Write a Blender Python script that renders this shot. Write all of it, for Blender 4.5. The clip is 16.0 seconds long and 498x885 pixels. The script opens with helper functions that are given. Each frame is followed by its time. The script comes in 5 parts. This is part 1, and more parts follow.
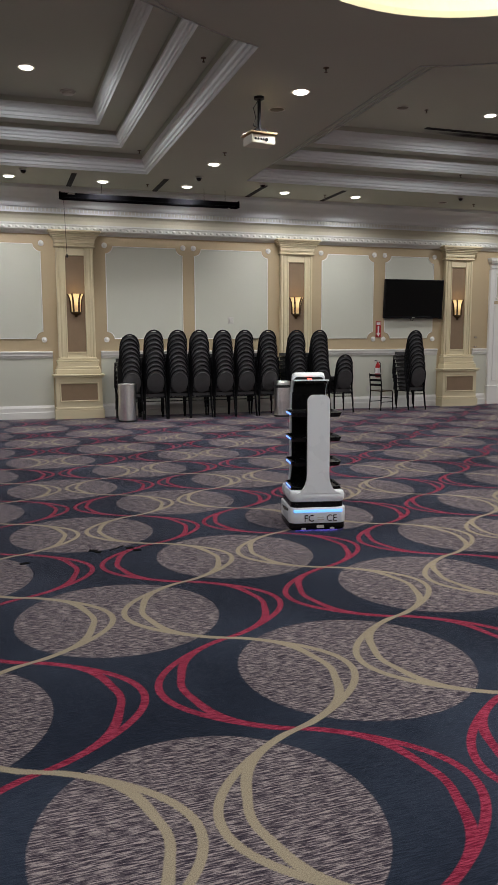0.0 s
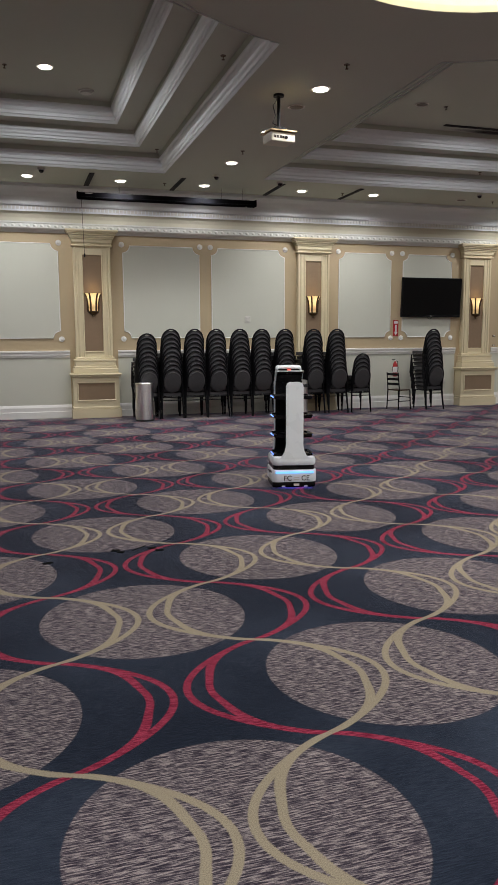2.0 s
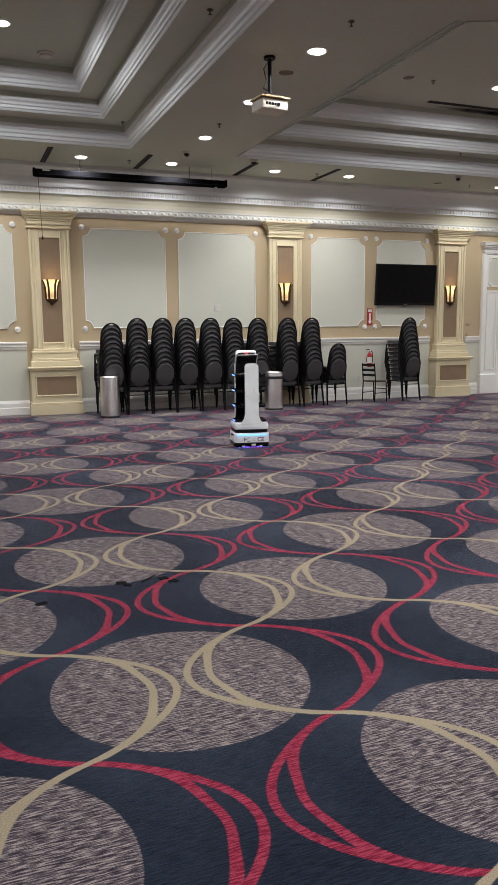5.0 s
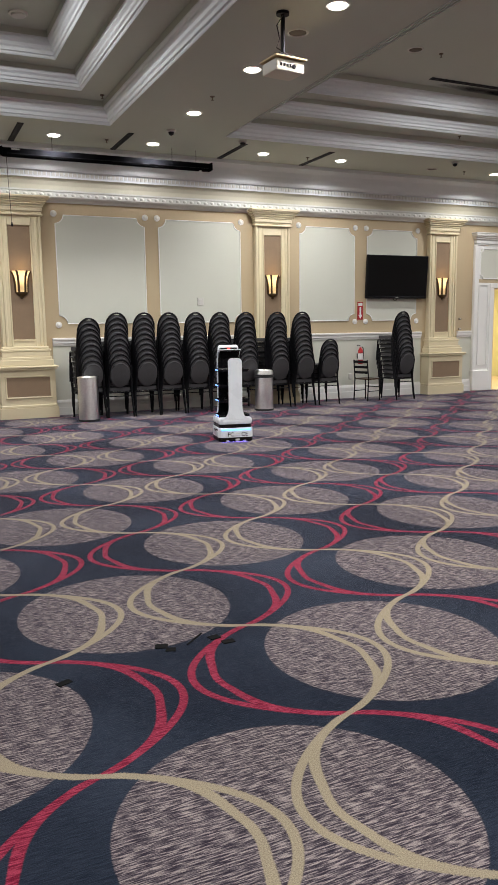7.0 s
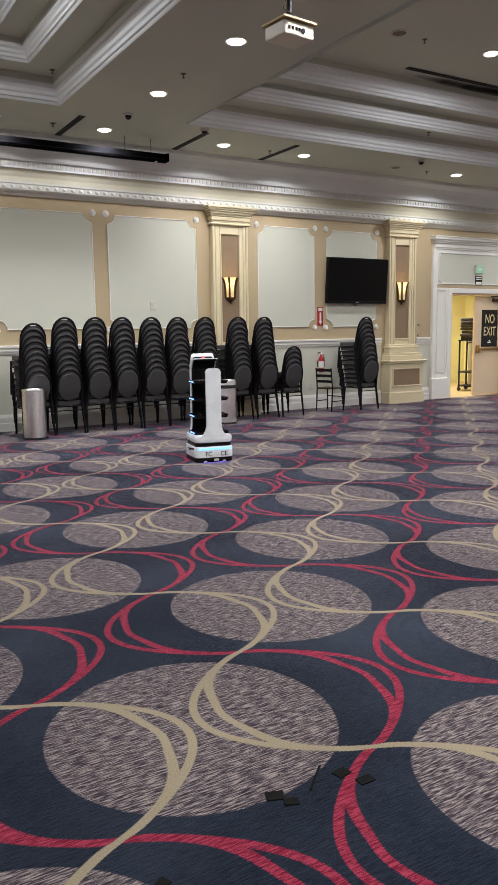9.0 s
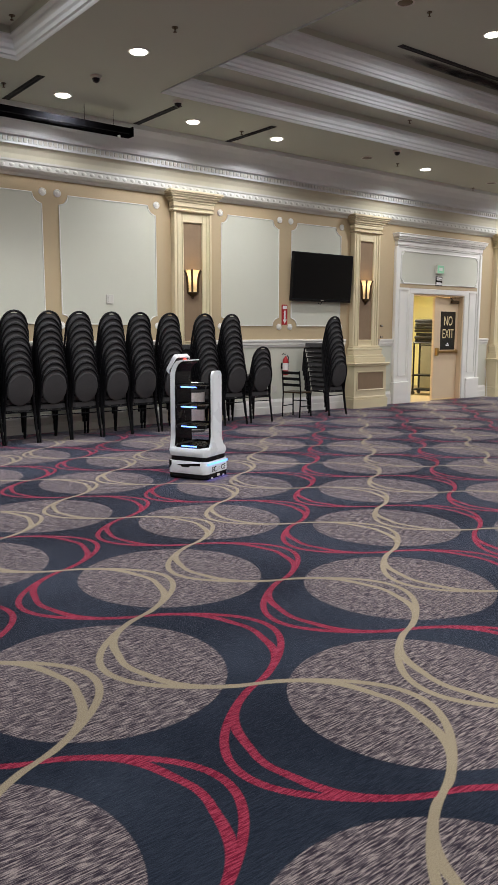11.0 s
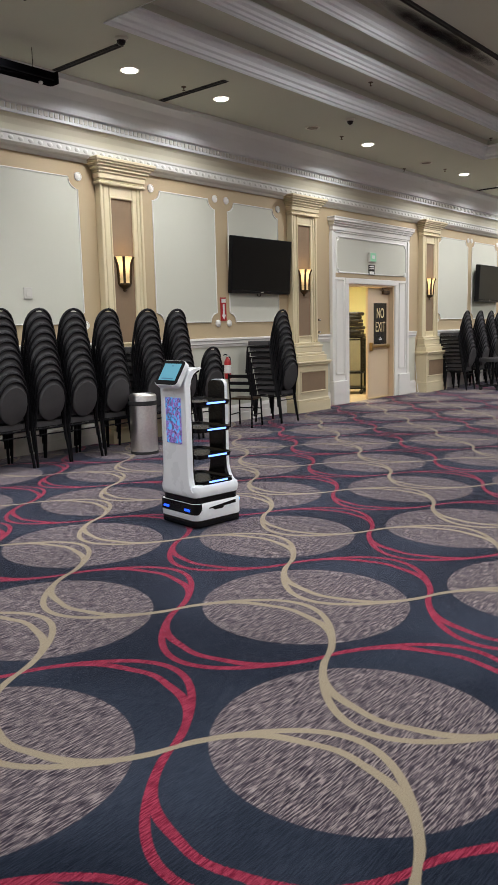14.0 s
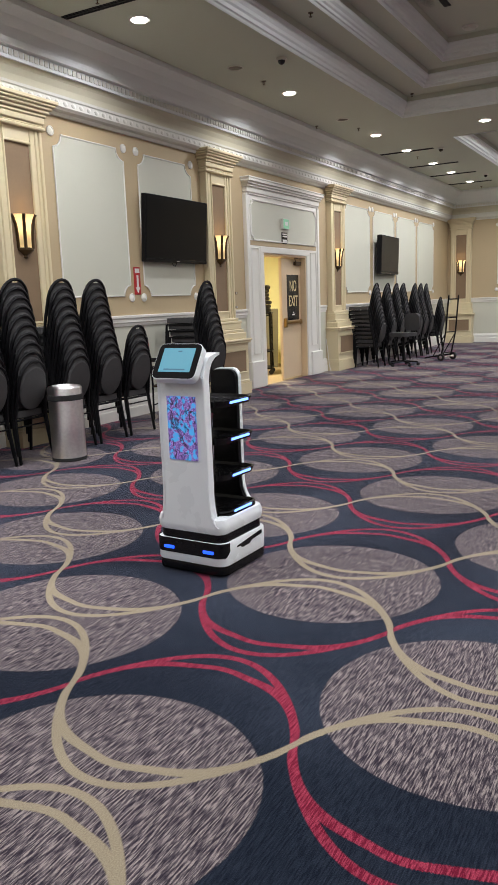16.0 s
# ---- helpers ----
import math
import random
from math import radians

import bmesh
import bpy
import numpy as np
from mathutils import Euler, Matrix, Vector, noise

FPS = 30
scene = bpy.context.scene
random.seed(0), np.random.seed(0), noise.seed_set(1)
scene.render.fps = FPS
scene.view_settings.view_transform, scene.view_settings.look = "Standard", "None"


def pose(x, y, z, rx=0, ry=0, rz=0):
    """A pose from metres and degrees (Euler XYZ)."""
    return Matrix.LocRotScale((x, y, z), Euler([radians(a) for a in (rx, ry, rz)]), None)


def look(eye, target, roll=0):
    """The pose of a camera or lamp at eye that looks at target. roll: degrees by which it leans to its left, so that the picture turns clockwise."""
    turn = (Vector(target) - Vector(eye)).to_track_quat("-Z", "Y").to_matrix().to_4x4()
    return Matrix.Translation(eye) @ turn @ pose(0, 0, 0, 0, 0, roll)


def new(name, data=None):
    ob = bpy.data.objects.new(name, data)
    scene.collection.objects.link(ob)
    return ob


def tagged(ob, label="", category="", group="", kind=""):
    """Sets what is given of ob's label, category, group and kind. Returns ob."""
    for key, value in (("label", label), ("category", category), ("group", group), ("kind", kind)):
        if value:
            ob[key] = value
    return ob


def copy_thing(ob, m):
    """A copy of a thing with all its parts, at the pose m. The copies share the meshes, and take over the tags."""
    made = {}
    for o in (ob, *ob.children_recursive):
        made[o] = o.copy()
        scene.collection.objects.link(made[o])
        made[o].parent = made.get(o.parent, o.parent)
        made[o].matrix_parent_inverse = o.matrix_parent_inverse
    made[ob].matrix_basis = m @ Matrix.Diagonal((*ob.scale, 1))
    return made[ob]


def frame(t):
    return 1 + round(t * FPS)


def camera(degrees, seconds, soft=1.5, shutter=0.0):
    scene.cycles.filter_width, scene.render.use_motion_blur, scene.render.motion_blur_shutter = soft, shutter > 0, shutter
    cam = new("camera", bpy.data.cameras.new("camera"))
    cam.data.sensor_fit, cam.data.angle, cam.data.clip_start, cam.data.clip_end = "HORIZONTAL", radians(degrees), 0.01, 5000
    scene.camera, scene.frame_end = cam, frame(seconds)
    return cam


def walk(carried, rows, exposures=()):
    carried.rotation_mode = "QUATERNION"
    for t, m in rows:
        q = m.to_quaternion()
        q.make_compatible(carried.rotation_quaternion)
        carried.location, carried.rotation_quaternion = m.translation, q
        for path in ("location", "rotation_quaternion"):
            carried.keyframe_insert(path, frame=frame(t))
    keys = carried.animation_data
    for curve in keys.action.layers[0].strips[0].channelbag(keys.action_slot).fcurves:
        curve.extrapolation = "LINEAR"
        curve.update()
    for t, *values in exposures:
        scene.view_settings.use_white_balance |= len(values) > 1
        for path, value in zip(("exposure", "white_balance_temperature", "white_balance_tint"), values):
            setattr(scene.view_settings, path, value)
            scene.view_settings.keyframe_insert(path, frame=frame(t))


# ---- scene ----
cam = camera(36.4, 16.0, 0.9)
PATH = [
    (0, (-0.071, -2.448, 1.413), (0.544, -0.563, 1.151), -0.2),
    (0.5, (-0.075, -2.445, 1.414), (0.517, -0.552, 1.156), 0.1),
    (1, (-0.073, -2.449, 1.414), (0.513, -0.555, 1.154), 0),
    (1.5, (-0.111, -2.442, 1.411), (0.478, -0.549, 1.149), -0),
    (2, (-0.122, -2.393, 1.411), (0.459, -0.497, 1.147), -0.3),
    (2.5, (-0.100, -2.295, 1.409), (0.478, -0.399, 1.144), -0.6),
    (3, (-0.147, -2.204, 1.404), (0.453, -0.315, 1.133), -1),
    (3.5, (-0.274, -2.067, 1.406), (0.356, -0.190, 1.124), -1.1),
    (4, (-0.321, -1.892, 1.399), (0.324, -0.020, 1.113), -1),
    (4.5, (-0.318, -1.683, 1.418), (0.361, 0.176, 1.130), -0.7),
    (7, (-0.466, -0.374, 1.390), (0.348, 1.427, 1.090), -0.8),
    (7.5, (-0.454, -0.065, 1.389), (0.390, 1.724, 1.094), -0.9),
    (8, (-0.488, 0.242, 1.391), (0.412, 2.004, 1.099), -1.1),
    (8.5, (-0.599, 0.548, 1.403), (0.362, 2.277, 1.113), -1.1),
    (9, (-0.664, 0.887, 1.399), (0.347, 2.590, 1.112), -0.8),
    (11.5, (-0.879, 2.729, 1.388), (0.381, 4.257, 1.105), -0.2),
    (12, (-0.877, 3.115, 1.410), (0.420, 4.613, 1.138), -0.8),
    (12.5, (-0.912, 3.470, 1.420), (0.431, 4.929, 1.159), -1.3),
    (13, (-0.863, 3.835, 1.408), (0.528, 5.248, 1.146), -1.5),
    (13.5, (-0.789, 4.228, 1.398), (0.655, 5.584, 1.118), -1.5),
    (14, (-0.687, 4.639, 1.386), (0.809, 5.933, 1.089), -1.4),
    (14.5, (-0.538, 5.065, 1.389), (1.010, 6.293, 1.080), -1.5),
    (15, (-0.424, 5.496, 1.381), (1.175, 6.653, 1.059), -1.7),
    (15.5, (-0.258, 5.920, 1.375), (1.395, 6.994, 1.034), -2),
    (16, (-0.097, 6.335, 1.367), (1.610, 7.311, 1.003), -2.1),
]
EXPOSURES = [(0.0, -0.21), (2.0, -0.12), (3.0, 0.08), (4.5, 0.2), (7.0, 0.42), (9.0, 0.38), (13.0, 0.2), (14.5, 0.28), (16.0, 0.28)]
walk(cam, [(t, look(eye, target, roll)) for t, eye, target, roll in PATH], EXPOSURES)

# ---- world and lamps ----
world = bpy.data.worlds.new("world")
scene.world = world
world.use_nodes = True
world.node_tree.nodes["Background"].inputs[0].default_value = (0.9, 0.85, 0.78, 1)
world.node_tree.nodes["Background"].inputs[1].default_value = 0.02

P = 0.9144                      # carpet module
WALL = 12.305                   # face of the long wall
EAST = 22.25                    # face of the end wall
WEST, SOUTH = -15.6, -8.4
CEIL = 4.18                     # flat of the ceiling
TOP = 4.93                      # top of the coffers
DOME = (3.24, 1.97)
# The x = 21.2 and y < 0 lamps are unseen additions that brighten the hall.
DOWN = [(-1.4, 11.22), (0.2, 11.22), (1.75, 11.22), (3.24, 11.22), (5.10, 11.22), (6.56, 11.22), (9.92, 11.22), (13.33, 11.22),
        (15.08, 11.22), (16.9, 11.22), (18.4, 11.22), (20.2, 11.22), (21.2, 8.6), (21.2, 5.8),
        (3.24, 9.42), (3.24, 7.6), (3.24, 5.8), (13.4, 9.35), (13.4, 7.5), (13.4, 5.6), (3.24, -2.0), (3.24, -4.5)]
# Only the first two are seen; the others are added to brighten the hall.
HIGH = [(0.41, 8.2), (7.4, 8.2), (0.41, 3.4), (7.6, 3.4), (10.9, 5.6), (-3.0, 5.8), (-3.0, -1.0), (16.0, 8.0), (18.8, 8.0), (16.0, 3.2), (18.8, 3.2), (0.41, -1.4), (7.4, -1.4),
        (-3.0, -4.6), (0.41, -4.8), (7.4, -4.8), (10.9, -1.4), (10.9, -4.8), (17.4, -2.0), (-10.9, 6.0), (-10.9, 0.0)]


def lamp(name, x, y, z, watts, size, colour=(0.99, 0.985, 1.03), spread=150):
    data = bpy.data.lights.new(name, "AREA")
    data.shape, data.size, data.energy, data.color, data.spread = "DISK", size, watts, colour, radians(spread)
    ob = new(name, data)
    ob.matrix_world = pose(x, y, z)
    return ob


for x, y in DOWN:
    lamp("down_or_fill_lamp", x, y, CEIL - 0.045, 23, 0.17, spread=152)
for x, y in HIGH:
    lamp("down_or_fill_lamp", x, y, TOP - 0.045, 50, 0.17, spread=176)
lamp("dome_lamp", DOME[0], DOME[1], CEIL + 0.86, 150, 0.9, (1.0, 0.975, 0.93), 175)


for x, y in ((-3.1, 12.12), (1.32, 12.12), (5.745, 12.12), (9.565, 12.12), (13.93, 12.12), (22.06, 11.9)):
    data = bpy.data.lights.new("sconce_lamp", "POINT")
    data.energy, data.color, data.shadow_soft_size = 0.4, (1.0, 0.72, 0.38), 0.05
    new("sconce_lamp", data).location = (x, y, 2.42)


# ---- materials ----
def material(name, colour, rough=0.6, metal=0.0, vary=0.12, scale=3.0, bump=0.0, fine=60.0, coat=0.0, spec=0.5):
    """A surface with broad and fine variation of its colour and a fine relief."""
    m = bpy.data.materials.new(name)
    m.use_nodes = True
    n, l = m.node_tree.nodes, m.node_tree.links
    b = n["Principled BSDF"]
    co = n.new("ShaderNodeTexCoord")
    broad, grain = n.new("ShaderNodeTexNoise"), n.new("ShaderNodeTexNoise")
    broad.inputs["Scale"].default_value, broad.inputs["Detail"].default_value = scale, 4
    grain.inputs["Scale"].default_value, grain.inputs["Detail"].default_value = fine, 2
    l.new(co.outputs["Object"], broad.inputs["Vector"])
    l.new(co.outputs["Object"], grain.inputs["Vector"])
    add = n.new("ShaderNodeMath")
    add.operation = "ADD"
    l.new(broad.outputs["Fac"], add.inputs[0])
    l.new(grain.outputs["Fac"], add.inputs[1])
    ramp = n.new("ShaderNodeMapRange")
    ramp.inputs["From Min"].default_value, ramp.inputs["From Max"].default_value = 0.6, 1.4
    ramp.inputs["To Min"].default_value, ramp.inputs["To Max"].default_value = 1 - vary, 1 + vary
    l.new(add.outputs[0], ramp.inputs["Value"])
    mix = n.new("ShaderNodeMix")
    mix.data_type, mix.blend_type = "RGBA", "MULTIPLY"
    mix.inputs["Factor"].default_value = 1
    mix.inputs[6].default_value = (*colour, 1)
    l.new(ramp.outputs[0], mix.inputs[7])
    l.new(mix.outputs[2], b.inputs["Base Color"])
    rr = n.new("ShaderNodeMapRange")
    rr.inputs["To Min"].default_value, rr.inputs["To Max"].default_value = max(0.02, rough - 0.08), min(1, rough + 0.08)
    l.new(broad.outputs["Fac"], rr.inputs["Value"])
    l.new(rr.outputs[0], b.inputs["Roughness"])
    b.inputs["Metallic"].default_value = metal
    b.inputs["Coat Weight"].default_value = coat
    b.inputs["Specular IOR Level"].default_value = spec
    if bump:
        bp = n.new("ShaderNodeBump")
        bp.inputs["Strength"].default_value, bp.inputs["Distance"].default_value = bump, 0.004
        l.new(grain.outputs["Fac"], bp.inputs["Height"])
        l.new(bp.outputs[0], b.inputs["Normal"])
    return m


def glow(name, colour, strength, base=(0.05, 0.05, 0.05)):
    m = bpy.data.materials.new(name)
    m.use_nodes = True
    b = m.node_tree.nodes["Principled BSDF"]
    b.inputs["Base Color"].default_value = (*base, 1)
    b.inputs["Emission Color"].default_value = (*colour, 1)
    b.inputs["Emission Strength"].default_value = strength
    return m


SAGE = material("panel_paint", (0.612, 0.615, 0.515), 0.55, vary=0.04, scale=1.2, bump=0.05, fine=120)
TAN = material("tan_paint", (0.50, 0.395, 0.24), 0.6, vary=0.06, scale=1.2, bump=0.08, fine=120)
CREAM = material("cream_paint", (0.70, 0.61, 0.40), 0.45, vary=0.05, scale=2.0, bump=0.04, fine=90)
WHITE = material("white_trim_paint", (0.80, 0.79, 0.735), 0.45, vary=0.05, scale=1.5, bump=0.04, fine=90)
BROWN = material("brown_inset", (0.25, 0.17, 0.10), 0.65, vary=0.14, scale=6, bump=0.12, fine=160)
CEILING = material("ceiling_paint", (0.535, 0.56, 0.475), 0.8, vary=0.04, scale=0.8, bump=0.1, fine=110)
CROWN = material("crown_paint", (0.72, 0.72, 0.66), 0.7, vary=0.05, scale=1.5, bump=0.04, fine=90)
CROWN_CREAM = material("crown_cream_paint", (0.63, 0.60, 0.46), 0.7, vary=0.05, scale=1.5, bump=0.04, fine=90)
COVE = material("coffer_trim_paint", (0.80, 0.835, 0.83), 0.5, vary=0.05, scale=1.5, bump=0.04, fine=90)
BLACK = material("black_metal", (0.005, 0.005, 0.006), 0.5, vary=0.2, scale=9, spec=0.18)
CASING = material("matt_black_casing", (0.005, 0.005, 0.006), 0.95, vary=0.2, scale=9, spec=0.0)
VINYL = material("charcoal_vinyl", (0.070, 0.069, 0.070), 0.65, vary=0.16, scale=9, bump=0.25, fine=220, spec=0.10)
STEEL = material("brushed_steel", (0.93, 0.92, 0.89), 0.37, 1.0, vary=0.10, scale=5, fine=40)
steel = STEEL.node_tree.nodes["Principled BSDF"]
steel.inputs["Anisotropic"].default_value, steel.inputs["Anisotropic Rotation"].default_value = 0.85, 0.25
BRASS = material("aged_brass", (0.45, 0.29, 0.11), 0.35, 1.0, vary=0.15, scale=9)
BRONZE = material("dark_bronze", (0.10, 0.065, 0.035), 0.42, 0.9, vary=0.2, scale=14)
ROBOT_WHITE = material("white_plastic", (0.87, 0.92, 0.95), 0.28, vary=0.004, scale=4, coat=0.25)
ROBOT_BLACK = material("black_plastic", (0.006, 0.006, 0.007), 0.25, vary=0.2, scale=8, spec=0.25)
RUBBER = material("black_rubber", (0.018, 0.018, 0.018), 0.75, vary=0.2, scale=12)
SCREEN = material("dark_screen", (0.006, 0.006, 0.007), 0.22, vary=0.1, scale=2)
TV_GLASS = material("television_glass", (0.004, 0.004, 0.004), 0.3, vary=0.1, scale=2, spec=0.22)
DOOR = material("door_paint", (0.70, 0.55, 0.36), 0.45, vary=0.05, scale=2, bump=0.05, fine=120)
YELLOW = material("yellow_paint", (0.74, 0.68, 0.36), 0.7, vary=0.06, scale=2, bump=0.08, fine=120)
VINYL_FLOOR = material("back_room_floor", (0.36, 0.27, 0.15), 0.5, vary=0.2, scale=4)
TABLE = material("table_edge", (0.22, 0.20, 0.13), 0.6, vary=0.15, scale=5)
RED = material("red_enamel", (0.42, 0.018, 0.02), 0.3, vary=0.1, scale=8, coat=0.3)
PAPER = material("white_print", (0.75, 0.74, 0.71), 0.6, vary=0.05)
GOLD = material("gold_print", (0.72, 0.60, 0.32), 0.5, vary=0.05)
PLATE = material("switch_plate", (0.62, 0.60, 0.54), 0.4, vary=0.04)
PROJ = material("projector_case", (0.66, 0.62, 0.50), 0.45, vary=0.05, scale=4)
PLY = material("plywood", (0.50, 0.36, 0.17), 0.6, vary=0.18, scale=12)
DUCT = material("slot_black", (0.010, 0.010, 0.010), 0.7, vary=0.2)
GAFFER = material("gaffer_tape", (0.010, 0.010, 0.010), 0.85, vary=0.2, scale=20, spec=0.05)
LIT = glow("lamp_glow", (1.0, 0.93, 0.82), 7.0)
# emission put into the bowl's surface to stand for cove light
DOME_GLOW = glow("dome_glow", (1.0, 0.94, 0.84), 0.40, (0.7, 0.68, 0.62))
SCONCE = bpy.data.materials.new("sconce_glass")
LED = glow("blue_led", (0.005, 0.07, 1.0), 2.0)
LED_PALE = glow("pale_blue_led", (0.14, 0.40, 1.0), 2.0)
LED_TRAY = glow("tray_led", (0.14, 0.29, 1.0), 2.7)
UNDER_FILL = glow("under_fill_glow", (0.15, 0.12, 1.0), 14.0)
LED_RED = glow("red_led", (1.0, 0.10, 0.06), 2.0)
TABLET = glow("tablet_screen", (0.09, 0.42, 0.58), 0.62, (0.02, 0.02, 0.02))
TABLET_DARK = glow("tablet_bar", (0.04, 0.24, 0.40), 0.45, (0.02, 0.02, 0.02))
EXIT_GREEN = glow("exit_sign_green", (0.22, 0.62, 0.36), 0.30, (0.25, 0.45, 0.3))
BACK_LIT = glow("back_room_lamp", (1.0, 0.85, 0.55), 5.0)


def make_sconce_glass():
    """Amber glass, lit from inside, brightest round its two bulbs."""
    SCONCE.use_nodes = True
    n, l = SCONCE.node_tree.nodes, SCONCE.node_tree.links
    b = n["Principled BSDF"]
    co, sep = n.new("ShaderNodeTexCoord"), n.new("ShaderNodeSeparateXYZ")
    l.new(co.outputs["Object"], sep.inputs[0])
    wave = n.new("ShaderNodeMath")
    wave.operation, wave.inputs[1].default_value = "MULTIPLY", 17.0
    l.new(sep.outputs[2], wave.inputs[0])
    sine = n.new("ShaderNodeMath")
    sine.operation = "SINE"
    l.new(wave.outputs[0], sine.inputs[0])
    ramp = n.new("ShaderNodeMapRange")
    ramp.inputs["From Min"].default_value, ramp.inputs["From Max"].default_value = -1, 1
    ramp.inputs["To Min"].default_value, ramp.inputs["To Max"].default_value = 0.25, 1.35
    l.new(sine.outputs[0], ramp.inputs["Value"])
    l.new(ramp.outputs[0], b.inputs["Emission Strength"])
    b.inputs["Emission Color"].default_value = (1.0, 0.70, 0.32, 1)
    b.inputs["Base Color"].default_value = (0.6, 0.45, 0.2, 1)
    b.inputs["Roughness"].default_value = 0.3


make_sconce_glass()


def make_blossom():
    """The advertising screen: pink blossom on twigs before a blue sky."""
    m = bpy.data.materials.new("blossom_screen")
    m.use_nodes = True
    n, l = m.node_tree.nodes, m.node_tree.links
    b = n["Principled BSDF"]
    co = n.new("ShaderNodeTexCoord")
    vor, noi, tw = n.new("ShaderNodeTexVoronoi"), n.new("ShaderNodeTexNoise"), n.new("ShaderNodeTexNoise")
    vor.inputs["Scale"].default_value = 120
    noi.inputs["Scale"].default_value, noi.inputs["Detail"].default_value = 34, 4
    tw.inputs["Scale"].default_value, tw.inputs["Detail"].default_value, tw.inputs["Distortion"].default_value = 17, 2, 0.8
    mp = n.new("ShaderNodeMapping")
    mp.inputs["Scale"].default_value, mp.inputs["Rotation"].default_value = (1.25, 1.0, 0.75), (0, radians(24), 0)
    l.new(co.outputs["Object"], mp.inputs["Vector"])
    l.new(mp.outputs[0], tw.inputs["Vector"])
    for q in (vor, noi):
        l.new(co.outputs["Object"], q.inputs["Vector"])
    r1 = n.new("ShaderNodeValToRGB")
    r1.color_ramp.elements[0].position, r1.color_ramp.elements[0].color = 0.44, (0.06, 0.34, 0.74, 1)
    r1.color_ramp.elements[1].position, r1.color_ramp.elements[1].color = 0.50, (0.40, 0.24, 0.66, 1)
    l.new(noi.outputs["Fac"], r1.inputs[0])
    r2 = n.new("ShaderNodeValToRGB")
    r2.color_ramp.elements[0].position, r2.color_ramp.elements[0].color = 0.15, (1, 1, 1, 1)
    r2.color_ramp.elements[1].position, r2.color_ramp.elements[1].color = 0.6, (0.22, 0.20, 0.34, 1)
    l.new(vor.outputs["Distance"], r2.inputs[0])
    mix = n.new("ShaderNodeMix")
    mix.data_type, mix.blend_type = "RGBA", "MULTIPLY"
    mix.inputs[0].default_value = 0.0
    only = n.new("ShaderNodeMapRange")
    only.inputs["From Min"].default_value, only.inputs["From Max"].default_value, only.inputs["To Max"].default_value = 0.44, 0.50, 0.9
    l.new(noi.outputs["Fac"], only.inputs["Value"])
    l.new(only.outputs[0], mix.inputs[0])
    l.new(r1.outputs[0], mix.inputs[6])
    l.new(r2.outputs[0], mix.inputs[7])
    r3 = n.new("ShaderNodeValToRGB")
    r3.color_ramp.elements[0].position, r3.color_ramp.elements[0].color = 0.44, (1, 1, 1, 1)
    r3.color_ramp.elements[1].position, r3.color_ramp.elements[1].color = 0.485, (0.02, 0.015, 0.04, 1)
    e = r3.color_ramp.elements.new(0.535)
    e.color = (1, 1, 1, 1)
    l.new(tw.outputs["Fac"], r3.inputs[0])
    mix2 = n.new("ShaderNodeMix")
    mix2.data_type, mix2.blend_type = "RGBA", "MULTIPLY"
    mix2.inputs[0].default_value = 0.95
    l.new(mix.outputs[2], mix2.inputs[6])
    l.new(r3.outputs[0], mix2.inputs[7])
    l.new(mix2.outputs[2], b.inputs["Emission Color"])
    b.inputs["Emission Strength"].default_value = 0.8
    b.inputs["Base Color"].default_value = (0.02, 0.02, 0.02, 1)
    b.inputs["Roughness"].default_value = 0.2
    return m


BLOSSOM = make_blossom()


